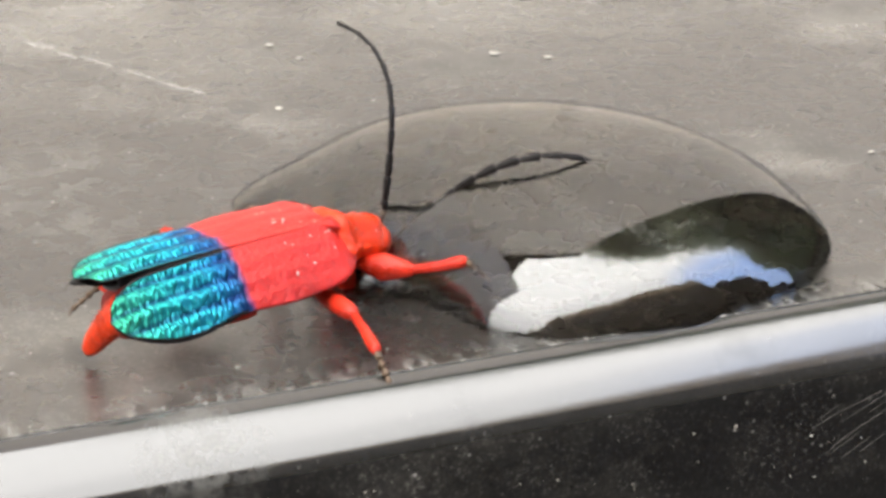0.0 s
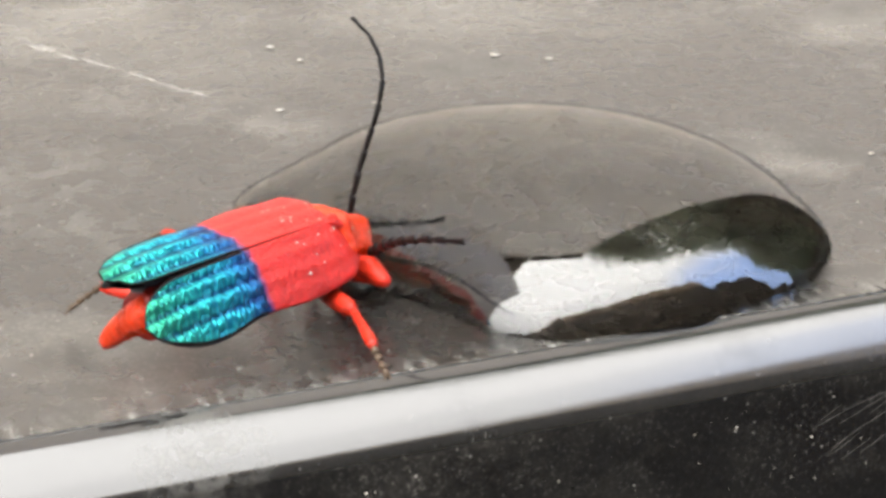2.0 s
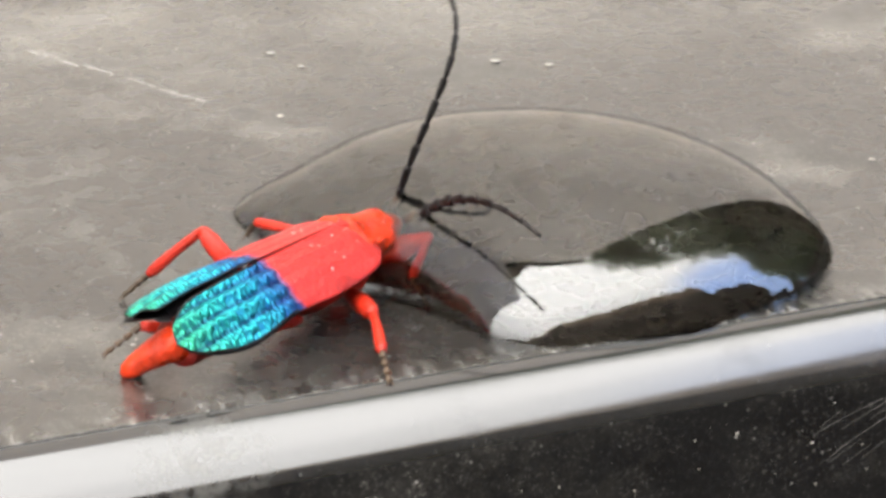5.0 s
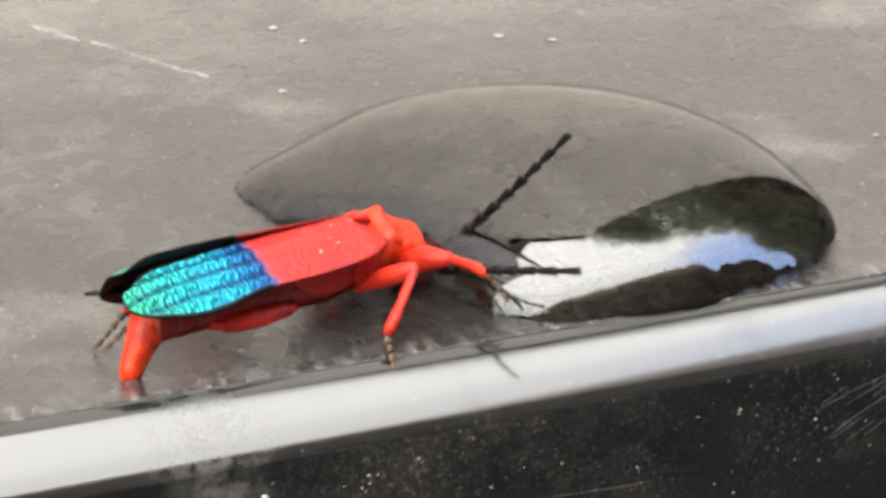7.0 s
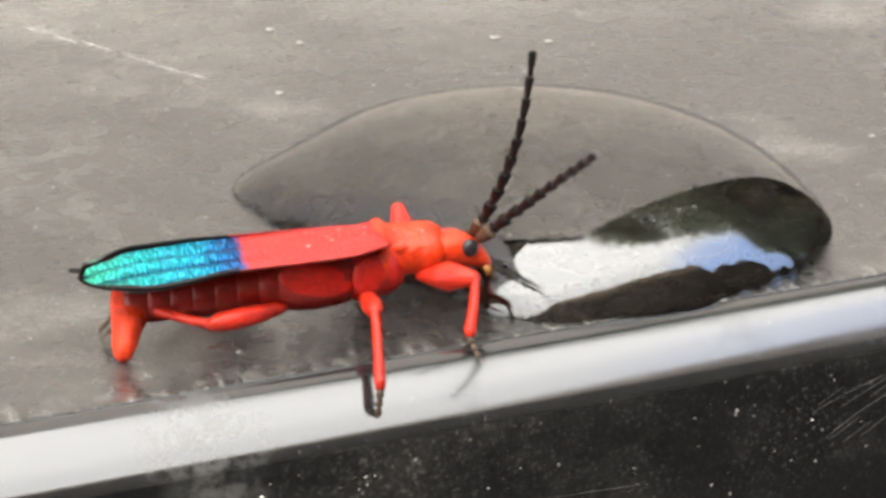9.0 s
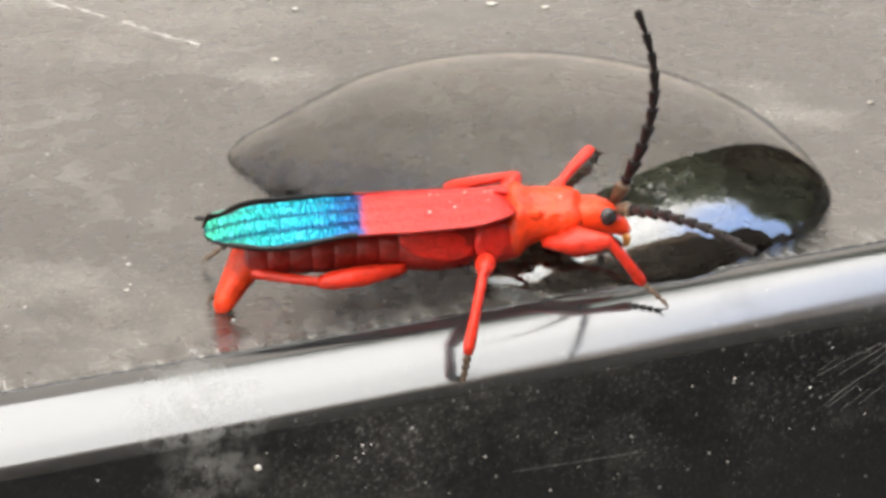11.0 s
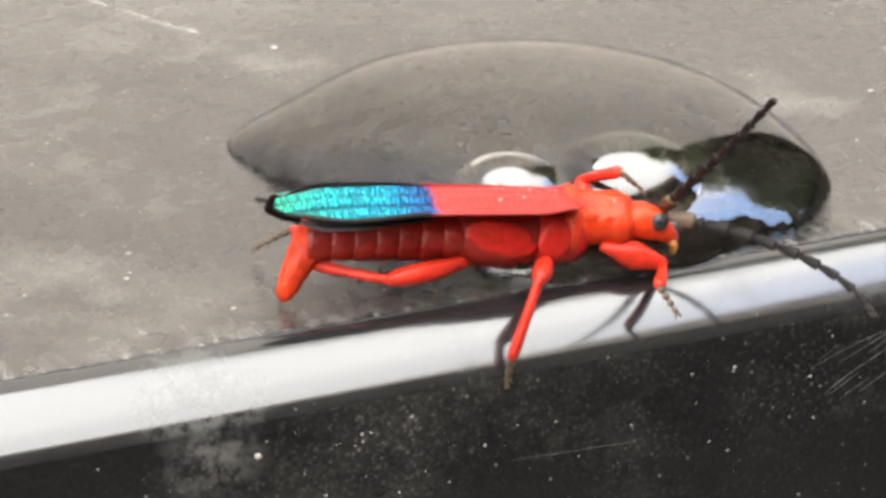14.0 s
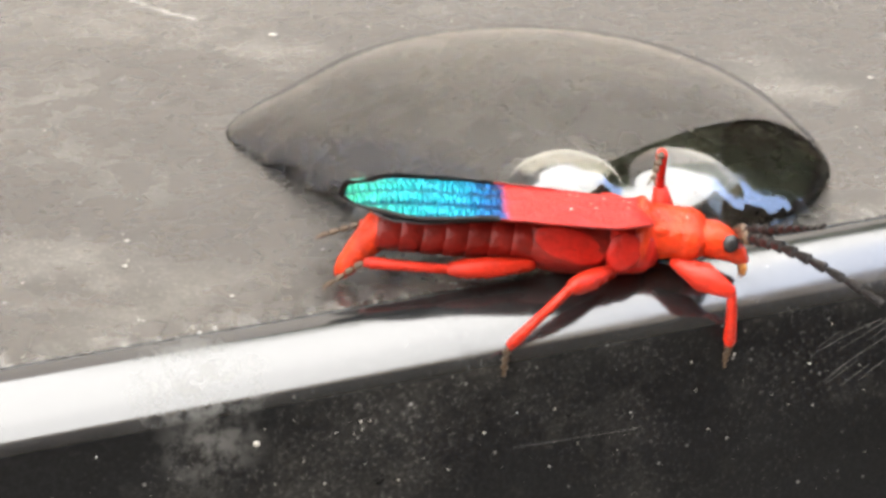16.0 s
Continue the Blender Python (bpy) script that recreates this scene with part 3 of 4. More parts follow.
# ---- the beetle: x ahead, y to its left, z up, the middle of the wing bases at the origin, in mm ----
def build_wing_case(side):
    """One wing case, hinged at its base; side 1 is its left."""
    bm = bmesh.new()
    ns, nt = 72, 28
    length = 9.1

    def width(s):
        x = s * length
        w = 1.76 + 0.22 * min(1, x / 3.0) - 0.14 * math.exp(-(((x - 4.7) / 1.3) ** 2)) + 0.06 * max(0, min(1, (x - 5.0) / 2.0))
        if x < 0.9:
            w *= 0.72 + 0.28 * math.sin(x / 0.9 * math.pi / 2)
        return max(w, 0.03)

    def point(s, t, under=0.0):
        x = s * length
        w = width(s)
        u, q = max(0.0, (x - 5.9) / (length - 5.9)), max(0.0, (x - 7.4) / (length - 7.4))
        inner = 0.06 * max(0, (x - 4.7) / 4.4) ** 1.5 + 0.42 * w * (1 - math.sqrt(max(0.0, 1 - q**2.2)))
        outer = w - 0.58 * w * (1 - math.sqrt(max(0.0, 1 - u**2.2)))
        y = inner + max(0.02, outer - inner) * t
        arch = 0.62 * (1 - math.exp(-x * 2.0)) + 0.22 * max(0, min(1, (x - 5.0) / 2.5))
        across = y / w
        z = -arch * across**2.0 - 0.16 * across - 0.045 * s * length * s
        z -= 0.35 * max(0, 1 - x / 0.8) ** 2 + 0.2 * max(0, (x - 7.4) / 1.7) ** 2
        z += (0.02 + 0.055 * max(0, min(1, (x - 4.2) / 1.5))) * math.cos(y / 0.56 * 2 * math.pi) * (1 - t**8)
        return (-x, side * y, z - under)

    along = [0.6 * i / ns + 0.4 * (1 - (1 - i / ns) ** 3) for i in range(ns + 1)]
    top = [[point(s, j / nt) for j in range(nt + 1)] for s in along]
    low = [[point(s, j / nt, 0.06 + 0.05 * (j / nt) ** 6 * math.sin(math.pi * max(0, min(1, s * 1.75 - 0.75))) ** 0.6) for j in range(nt + 1)] for s in along]
    rows = [[bm.verts.new(Vector(p) * MM) for p in a + b[::-1]] for a, b in zip(top, low)]
    m = len(rows[0])
    for i in range(ns):
        for j in range(m):
            k = (j + 1) % m
            f = bm.faces.new((rows[i][j], rows[i][k], rows[i + 1][k], rows[i + 1][j]))
            upper = j < nt
            hem = (j >= nt - 1 or j == 0) and along[i] > 0.5 or along[i] > 0.992
            f.material_index = 1 if (not upper and along[i] > 0.5) or hem else 2 if not upper else 0
    for r in (rows[0], rows[-1]):
        bm.faces.new(r).material_index = 1
    case = part("wing_case", bm, [WING_CASE, BLACK, SHADED_RED], beetle, "ribbed wing case, red with a metallic teal tip")
    rnd = random.Random(5 + side)
    for k in range(11):
        bead = new("pale_speck", SPECK)
        bead.parent = case
        bead.matrix_basis = Matrix.Translation(Vector(point(rnd.uniform(0.02, 0.3), rnd.uniform(0.1, 0.8), -0.02)) * MM) @ Matrix.Diagonal((*[rnd.uniform(0.6, 1.2)] * 3, 1))
    return case


# tiny opaque pale speck, strewn over the red shell
bm = bmesh.new()
bmesh.ops.create_icosphere(bm, subdivisions=1, radius=0.036 * MM)
bmesh.ops.scale(bm, vec=(1.3, 1.0, 0.7), verts=bm.verts)
SPECK = bpy.data.meshes.new("pale_speck")
bm.to_mesh(SPECK)
bm.free()
SPECK.materials.append(CRUMB)

beetle = tagged(new("beetle"), "scarlet beetle with metallic teal wing tips and black antennae", "beetle")
wing_cases = {s: build_wing_case(s) for s in (1, -1)}

CHEST = Vector((0.2, 0, -1.2))
bm = loft([(-0.45, 0.0, 1.02, 0.85), (-0.25, 0.12, 1.2, 1.02), (-0.05, 0.2, 1.16, 1.06), (0.15, 0.24, 0.9, 0.86), (0.5, 0.26, 0.78, 0.76), (0.9, 0.26, 0.74, 0.72), (1.2, 0.26, 0.84, 0.76), (1.45, 0.24, 0.9, 0.76), (1.62, 0.22, 0.82, 0.68), (1.85, 0.2, 0.64, 0.54)], 28)
for v in bm.verts:
    c = v.co / MM
    if c.z > 0.4:
        v.co.z += MM * (0.12 * math.cos(c.y * 5.2) + 0.09 * noise.noise(c * 2.2))
    v.co += v.co.normalized() * MM * 0.08 * noise.noise(c * 1.9)
pronotum = part("pronotum", bm, ORANGE, beetle, "orange red neck shield with low ridges")
for s in (1, -1):
    for x, y, z, size in ((0.35, 0.74, 0.5, 0.2), (0.95, 0.66, 0.34, 0.24)):
        bm = bmesh.new()
        bmesh.ops.create_uvsphere(bm, u_segments=12, v_segments=8, radius=size * MM)
        bmesh.ops.scale(bm, vec=(1.5, 0.5, 1.0), verts=bm.verts)
        bmesh.ops.translate(bm, vec=Vector((x, s * y, z)) * MM, verts=bm.verts)
        part("side_knob", bm, ORANGE, pronotum)
rnd = random.Random(11)
for k in range(9):
    bead = new("pale_speck", SPECK)
    bead.parent = pronotum
    x, y = rnd.uniform(0.1, 1.5), rnd.uniform(-0.6, 0.6)
    bead.matrix_basis = Matrix.Translation(Vector((x, y, 1.06 - 0.35 * y * y - 0.02 * x)) * MM) @ Matrix.Diagonal((*[rnd.uniform(0.7, 1.3)] * 3, 1))
part("thorax", loft([(0.5, -1.3, 0.66, 0.62), (0.1, -1.32, 1.08, 0.84), (-0.5, -1.3, 1.2, 0.96), (-1.0, -1.3, 1.22, 0.98), (-1.25, -1.3, 1.1, 0.86)], 20), RED, beetle, "red chest ring that bears the middle legs")
part("thorax", loft([(-1.1, -1.3, 1.1, 0.9), (-1.3, -1.33, 1.24, 1.0), (-2.2, -1.38, 1.3, 1.06), (-2.8, -1.42, 1.24, 1.0), (-3.3, -1.42, 1.1, 0.9), (-3.7, -1.4, 0.9, 0.76)], 20), SHADED_RED, beetle, "red chest ring that bears the hind legs, coloured darker for shade")
for s in (1, -1):
    for x, z, rx, rz in ((-2.3, -1.3, 1.15, 0.52), (-0.7, -1.3, 0.52, 0.62)):
        bm = bmesh.new()
        bmesh.ops.create_uvsphere(bm, u_segments=18, v_segments=12, radius=MM)
        bmesh.ops.scale(bm, vec=(rx, 0.14, rz), verts=bm.verts)
        bmesh.ops.rotate(bm, cent=(0, 0, 0), matrix=Matrix.Rotation(radians(12), 3, "Y"), verts=bm.verts)
        bmesh.ops.translate(bm, vec=Vector((x, s * 1.16, z)) * MM, verts=bm.verts)
        part("side_plate", bm, RED, beetle, "swollen red plate on the side of the chest")
part("scutellum", loft([(0.15, -0.18, 0.3, 0.12), (-0.3, -0.06, 0.3, 0.12), (-0.8, -0.03, 0.04, 0.05)], 10), RED, beetle)
for k in range(7):
    x0 = -3.3 - k * 0.65
    za, zb = -1.45 - 0.045 * k, -1.45 - 0.045 * (k + 1)
    w, h = 1.06 - 0.04 * k, 0.82 - 0.02 * k
    part("abdomen_segment", loft([(x0 + 0.1, za, w * 0.93, h * 0.92), (x0, za, w * 0.985, h * 0.975), (x0 - 0.28, za - 0.02, w * 1.02, h), (x0 - 0.6, zb, w * 0.99, h * 0.975), (x0 - 0.73, zb, w * 0.93, h * 0.92)], 18), SHADED_RED, beetle, "red belly ring, coloured darker for the shade it lies in")
TAIL_AT = Vector((-7.6, 0, -1.72))
bm = limb([(-0.3, 0.66, 0.6, 0.0), (0.2, 0.66, 0.58, 0.03), (0.7, 0.54, 0.48, 0.06), (1.2, 0.44, 0.4, 0.05), (1.7, 0.36, 0.33, 0.0), (2.0, 0.26, 0.24, -0.03), (2.15, 0.1, 0.1, -0.05)], 16)
tail_tip = part("abdomen_tip", bm, ORANGE, beetle, "orange tapered tail tip bent down")
for s in (1, -1):
    bm = bmesh.new()
    skin(bm, [oval((x, s * y, z), (0, 1, 0), (0, 0, 1), w, h, 10) for x, y, z, w, h in ((-4.4, 0.6, -0.85, 0.5, 0.05), (-6.6, 0.8, -1.1, 0.75, 0.06), (-7.6, 0.8, -1.2, 0.6, 0.05), (-8.2, 0.7, -1.15, 0.25, 0.03))])
    part("hind_wing", bm, MEMBRANE, beetle, "folded smoky wing under the wing case")
# added black prong that stands for the underside of the left case's tip
bm = bmesh.new()
skin(bm, [oval((x, 0.8, z), (0, 1, 0), (0.2, 0, 1), w, h, 10) for x, z, w, h in ((-7.9, -0.95, 0.4, 0.06), (-8.6, -0.95, 0.28, 0.06), (-8.95, -0.9, 0.17, 0.06), (-9.2, -0.88, 0.12, 0.07), (-9.35, -0.86, 0.05, 0.05))])
part("black_prong", bm, BLACK, beetle, "black prong beyond the wing cases, in place of the left one's underside")

# head, hinged at the neck
NECK = Vector((1.75, 0, 0.2))
head = part("head", loft([(-0.15, 0.0, 0.56, 0.5), (0.2, 0.02, 0.64, 0.56), (0.6, -0.02, 0.66, 0.58), (0.95, -0.12, 0.6, 0.52), (1.25, -0.3, 0.48, 0.42), (1.5, -0.48, 0.34, 0.26), (1.62, -0.55, 0.18, 0.12)], 18), ORANGE, beetle, "orange red head")
for s in (1, -1):
    bm = bmesh.new()
    bmesh.ops.create_uvsphere(bm, u_segments=14, v_segments=10, radius=0.27 * MM)
    bmesh.ops.scale(bm, vec=(1.0, 0.75, 1.05), verts=bm.verts)
    bmesh.ops.translate(bm, vec=Vector((0.86, s * 0.57, 0.06)) * MM, verts=bm.verts)
    part("eye", bm, EYE_MAT, head, "dark bulging eye")
    bm = bmesh.new()
    skin(bm, [oval((x, s * y, z), (0, 1, 0), (1, 0, 0.4), w, w, 8) for x, y, z, w in ((1.4, 0.22, -0.6, 0.12), (1.5, 0.24, -0.8, 0.1), (1.52, 0.18, -1.0, 0.07), (1.45, 0.1, -1.12, 0.03))])
    part("mandible", bm, AMBER, head, "amber jaw")

# legs: thigh > shin, foot
LEGS = {}
for s in (1, -1):
    for name, hip, a, b, c in (("front", (1.0, 0.55, -1.6), 1.95, 1.85, 0.95), ("middle", (-0.8, 0.85, -2.0), 2.38, 2.5, 1.15), ("hind", (-3.3, 0.95, -2.1), 2.5, 2.5, 1.3)):
        thigh = part("thigh", limb([(-0.1, 0.12, 0.12, 0), (0.15, 0.2, 0.22, 0), (a * 0.5, 0.31 if name != "front" else 0.46, 0.33 if name != "front" else 0.47, 0.02), (a * 0.85, 0.28, 0.3, 0), (a, 0.2, 0.2, 0), (a + 0.1, 0.1, 0.1, 0)], 10), LEG_RED, beetle, "swollen red upper leg")
        shin = part("shin", limb([(-0.06, 0.1, 0.1, 0), (0.1, 0.15, 0.15, 0), (b * 0.5, 0.15, 0.17, 0.02), (b * 0.9, 0.18, 0.2, 0), (b, 0.14, 0.14, 0)], 8), LEG_RED, thigh)
        bm = bmesh.new()
        for k in range(4):
            x0, x1 = c * k / 4, c * (k + 0.92) / 4
            r = 0.13 - 0.012 * k
            skin(bm, [oval((x, 0, 0), (0, 1, 0), (0, 0, 1), w, w * 0.8, 8) for x, w in ((x0, r * 0.55), (x0 + 0.06, r * 0.8), (x1 - 0.05, r * 1.15), (x1, r * 0.7))])
        for q in (1, -1):
            skin(bm, [oval((x, q * y, z), (0, 1, 0), (0, 0, 1), w, w, 6) for x, y, z, w in ((c * 0.95, 0.03, 0, 0.04), (c + 0.1, 0.1, -0.02, 0.035), (c + 0.17, 0.13, -0.1, 0.012))])
        foot = part("foot", bm, BROWN, thigh, "brown clawed foot")
        LEGS[(name, s)] = (thigh, shin, foot, Vector((hip[0], s * hip[1], hip[2])), a, b, c)

# antennae: scape > ten beads
BEADS = [0.85, 0.3] + [0.78] * 8 + [0.85]
ANTENNAE = {}
for s in (1, -1):
    chain = []
    for k, size in enumerate(BEADS):
        r = 0.15 if k == 0 else 0.12 if k == 1 else 0.145 - 0.007 * k
        b = limb([(0, r * 0.5, r * 0.5, 0), (0.06, r * 1.0, r * 0.75, 0), (size * 0.5, r * 1.4, r * 0.85, 0), (size * 0.86, r * 1.65, r * 0.95, 0), (size * 0.96, r * 1.5, r * 0.85, 0), (size, r * 0.55, r * 0.5, 0)], 10)
        chain.append(part("antenna" if k == 0 else "antenna_bead", b, BROWN if k == 0 else BLACK, beetle if k == 0 else chain[0], "toothed black antenna" if k == 0 else ""))
    ANTENNAE[s] = chain


# ---- motion tables ----
# how far the right wing case is lifted and the left one tucked down beside it, in degrees
LIFT = [(0.0, 0.0), (7.0, 0.0), (8.0, 4.0), (9.0, 9.0), (11.5, 5.0), (13.0, 3.5), (13.5, 9.5), (14.5, 16.5), (15.5, 12.0), (16.0, 11.0)]
TUCK = [(0.0, 0.0), (4.2, 0.0), (6.3, 26.0), (8.0, 30.0), (9.2, 24.0), (16.0, 22.0)]
RAISE = [(0.0, 0.0), (4.2, 0.0), (6.3, 3.0), (8.0, 3.2), (9.2, 1.0), (16.0, 1.0)]
SPREAD = [(0.0, 0.35), (4.2, 0.5), (6.3, 0.2), (7.0, 0.0), (16.0, 0.0)]
# where the water swells beside the legs: x, y and how deep the swell lies under the surface, in mm
SWELL_FRONT = [(0.0, 7.0, -4.4, 4.5), (11.8, 7.0, -4.4, 4.5), (12.2, 6.6, -4.6, 1.6), (12.5, 6.15, -4.9, 0.5), (13.0, 5.7, -4.9, 0.6), (13.3, 4.92, -4.87, 0.4), (13.5, 4.67, -4.76, 0.3), (14.0, 5.77, -4.57, 0.1), (15.0, 6.11, -4.84, 0.1), (15.5, 6.47, -4.86, 0.2), (16.0, 7.07, -5.17, 0.4)]
SWELL_MIDDLE = [(0.0, 2.2, -4.8, 4.5), (13.0, 2.2, -4.8, 4.5), (13.4, 2.2, -4.8, 1.5), (13.8, 2.12, -4.91, 0.15), (14.0, 2.1, -5.09, 0.05), (14.4, 2.33, -5.43, 0.4), (15.0, 2.79, -5.53, 0.05), (16.0, 3.83, -5.67, 0.05)]
BODY_AT = [(0.0, -3.23, -4.76, 2.8), (1.0, -3.17, -4.44, 2.78), (1.5, -3.15, -4.34, 2.77), (2.5, -3.29, -4.27, 2.76), (3.5, -3.43, -4.21, 2.74), (4.2, -3.26, -3.57, 2.73), (6.3, -2.5, -4.22, 2.67), (7.0, -2.63, -5.37, 2.69), (8.0, -2.32, -5.54, 2.72), (9.0, -1.85, -6.52, 2.84), (11.3, 2.65, -7.13, 3.15), (11.5, 2.77, -7.17, 3.13), (12.5, 3.57, -6.92, 2.95), (13.0, 3.66, -6.87, 2.97), (13.5, 3.8, -7.13, 2.72), (14.5, 4.15, -6.87, 2.64), (15.0, 4.82, -6.94, 2.37), (15.5, 5.37, -6.98, 2.13), (16.0, 6.18, -7.43, 2.04)]
BODY_TURN = [(0.0, 45.3, 3.9, 27.3), (1.0, 50.8, 4.9, 31.3), (1.5, 52.1, 5.1, 32.3), (2.5, 54.8, 3.6, 30.8), (3.5, 57.5, 2.0, 29.3), (4.2, 58.2, 0.3, 21.1), (6.3, 43.5, 2.3, -0.6), (7.0, 40.4, 3.0, -2.3), (8.0, 30.2, -0.8, -6.0), (9.0, 14.4, 0.7, -8.0), (11.3, 6.0, 0.3, -4.0), (11.5, 6.0, 0.3, -4.0), (12.5, 17.8, 5.4, -4.0), (13.0, 19.0, 5.4, -4.0), (13.5, 13.9, 8.1, -6.0), (14.5, 9.6, 5.5, -7.0), (15.0, 8.4, 8.7, -5.9), (15.5, 7.4, 11.3, -5.0), (16.0, 5.9, 10.2, -5.0)]
NOD = [(0.0, 30), (0.5, 40), (1.0, 50), (3.5, 45), (4.2, 30), (6.3, -5), (7.0, 30), (7.6, 8), (9.2, 0), (11.3, 0), (11.8, 10), (12.1, 28), (12.5, 32), (13.0, 32), (13.5, 2), (16.0, 0)]
BEND = [(0.0, 6), (0.5, 10), (1.0, 14), (3.5, 14), (4.2, 8), (6.3, -8), (7.0, 20), (7.6, 2), (11.3, -2), (11.8, 8), (12.1, 22), (13.0, 24), (13.5, 0), (16.0, -3)]
STRETCH = [(0.0, -0.1), (0.5, -0.2), (1.0, -0.3), (3.5, -0.3), (4.2, -0.2), (6.3, -0.6), (7.0, 0.1), (7.6, -0.3), (8.0, -0.5), (9.2, -0.2), (11.3, 0.1), (12.1, 0.2), (13.0, 0.2), (13.5, -0.1), (16.0, -0.2)]
# where the tail tip points, in mm
TAIL = [(0.0, -10.67, -9.03, 0.12), (1.5, -10.74, -8.82, 0.12), (3.5, -10.38, -9.62, 0.12), (4.2, -9.83, -9.41, 0.12), (6.3, -8.97, -10.79, 0.12), (7.0, -9.03, -11.5, 0.12), (8.0, -9.14, -11.55, 0.12), (9.0, -9.32, -10.48, 0.12), (11.5, -5.65, -8.91, 0.12), (12.5, -4.8, -9.1, 0.12), (13.5, -4.81, -9.29, 0.12), (14.5, -4.46, -9.49, 0.12), (15.5, -3.67, -8.49, 0.12), (16.0, -3.12, -8.62, 0.12)]
FEET = {}
FEET[('front', -1)] = [(0, 1.5, -5.48, 1.0), (0.4, 1.34, -5.57, 2.2), (1.0, 0.86, -4.57, 0.5), (1.4, -3.22, -4.43, 0.05), (2.5, -3.35, -4.35, 0.05), (3.5, -2.9, -4.12, 0.05), (4.2, -2.5, -3.6, 0.05), (6.3, 1.98, -7.57, 0.8), (7.0, 1.75, -8.09, 1.0), (7.6, 1.0, -9.79, -0.41), (8.0, 1.11, -9.77, -0.42), (9.0, 1.11, -9.69, -0.37), (10.2, 3.6, -9.2, 0.9), (11.3, 7.23, -7.37, -0.54), (11.8, 7.12, -7.34, -0.48), (12.25, 5.88, -9.5, -0.1), (13.0, 5.98, -9.2, -0.18), (13.6, 6.55, -9.7, -0.15), (14.0, 6.9, -9.6, -0.18), (14.3, 6.9, -9.7, 0.1), (14.5, 7.42, -10.38, 1.5), (14.8, 8.48, -8.09, -3.0), (15.0, 8.62, -8.04, -3.03), (16.0, 8.6, -8.04, -3.1)]
FEET[('middle', -1)] = [(0, -1.47, -10.62, -0.27), (4.2, -1.51, -10.48, -0.18), (7.0, -1.5, -10.57, -0.23), (8.0, -1.53, -10.58, -0.23), (8.4, -1.79, -11.28, -0.63), (9.0, -1.88, -11.93, -1.1), (9.6, -0.9, -10.9, 0.5), (10.4, 0.41, -11.26, -1.37), (11.3, 0.66, -11.09, -1.3), (13.0, 0.68, -11.03, -1.25), (13.3, 1.2, -11.0, -0.7), (13.6, 1.83, -10.87, -1.77), (14.5, 1.86, -10.86, -2.01), (15.0, 1.91, -10.84, -2.13), (16.0, 1.84, -10.87, -1.99)]
FEET[('hind', -1)] = [(0, -11.28, -6.7, 0.6), (1.0, -11.46, -6.27, 0.6), (2.5, -11.45, -6.96, 0.6), (3.5, -10.93, -7.39, 0.4), (4.2, -10.31, -7.97, 0.3), (6.3, -10.16, -10.17, 0.2), (7.0, -9.86, -10.12, 0.3), (9.0, -9.93, -8.96, 0.3), (9.8, -8.97, -9.48, 0.3), (11.3, -6.33, -8.42, 0.2), (12.5, -5.32, -8.74, 0.2), (13.0, -5.09, -9.19, 0.2), (13.5, -4.76, -9.07, 0.2), (14.5, -4.65, -9.0, 0.3), (15.0, -4.58, -9.31, 0.2), (16.0, -3.53, -9.75, 0.2)]
FEET[('front', 1)] = [(0, -4.6, -2.2, 0.4), (4.2, -4.4, -1.8, 0.4), (6.3, -3.5, -1.69, 1.0), (9.0, -1.12, -3.22, 1.0), (10, 3.04, -3.87, 2.2), (11.3, 5.76, -2.55, 2.6), (11.8, 7.06, -4.12, 2.4), (12.5, 6.22, -5.94, 2.5), (13.0, 5.91, -5.44, 2.2), (13.5, 5.64, -5.6, 2.6), (14.5, 6.73, -7.08, 2.2), (15.0, 6.89, -7.14, 2.2), (16.0, 6.25, -8.1, 3.0)]
FEET[('middle', 1)] = [(0, -7.07, 3.94, 0.3), (1.0, -7.55, 4.32, 0.2), (2.5, -7.71, 4.3, 0.2), (3.5, -7.63, 4.16, 0.2), (4.2, -7.13, 4.1, 0.2), (6.3, -5.92, -4.65, 1.0), (8.0, -5.6, -5.75, 1.0), (9.0, -4.48, -4.55, 1.0), (10.2, -2.09, -5.13, 1.2), (11.3, -0.1, -4.3, 1.7), (12.0, -0.1, -4.3, 1.7), (12.3, 0.4, -4.45, 1.85), (12.6, -0.3, -4.22, 1.65), (13.2, -0.1, -4.25, 1.72), (13.7, 1.94, -5.35, 1.2), (14.5, 2.21, -5.59, 1.2), (15.0, 2.92, -5.62, 1.2), (16.0, 4.14, -6.43, 1.2)]
FEET[('hind', 1)] = [(0, -10.1, 0.59, 0.2), (3.5, -10.11, -0.06, 0.2), (4.2, -10.18, -0.73, 0.2), (6.3, -10.11, -9.35, 0.2), (7.0, -10.21, -9.77, 0.2), (9.0, -10.19, -8.31, 0.2), (9.8, -8.73, -8.65, 0.3), (11.3, -7.03, -5.35, 0.2), (12.5, -6.45, -5.78, 0.2), (13.0, -6.37, -5.73, 0.2), (13.5, -6.19, -5.82, 0.2), (14.5, -5.8, -5.95, 0.2), (15.0, -5.58, -5.87, 0.2), (16.0, -4.45, -6.22, 0.2)]
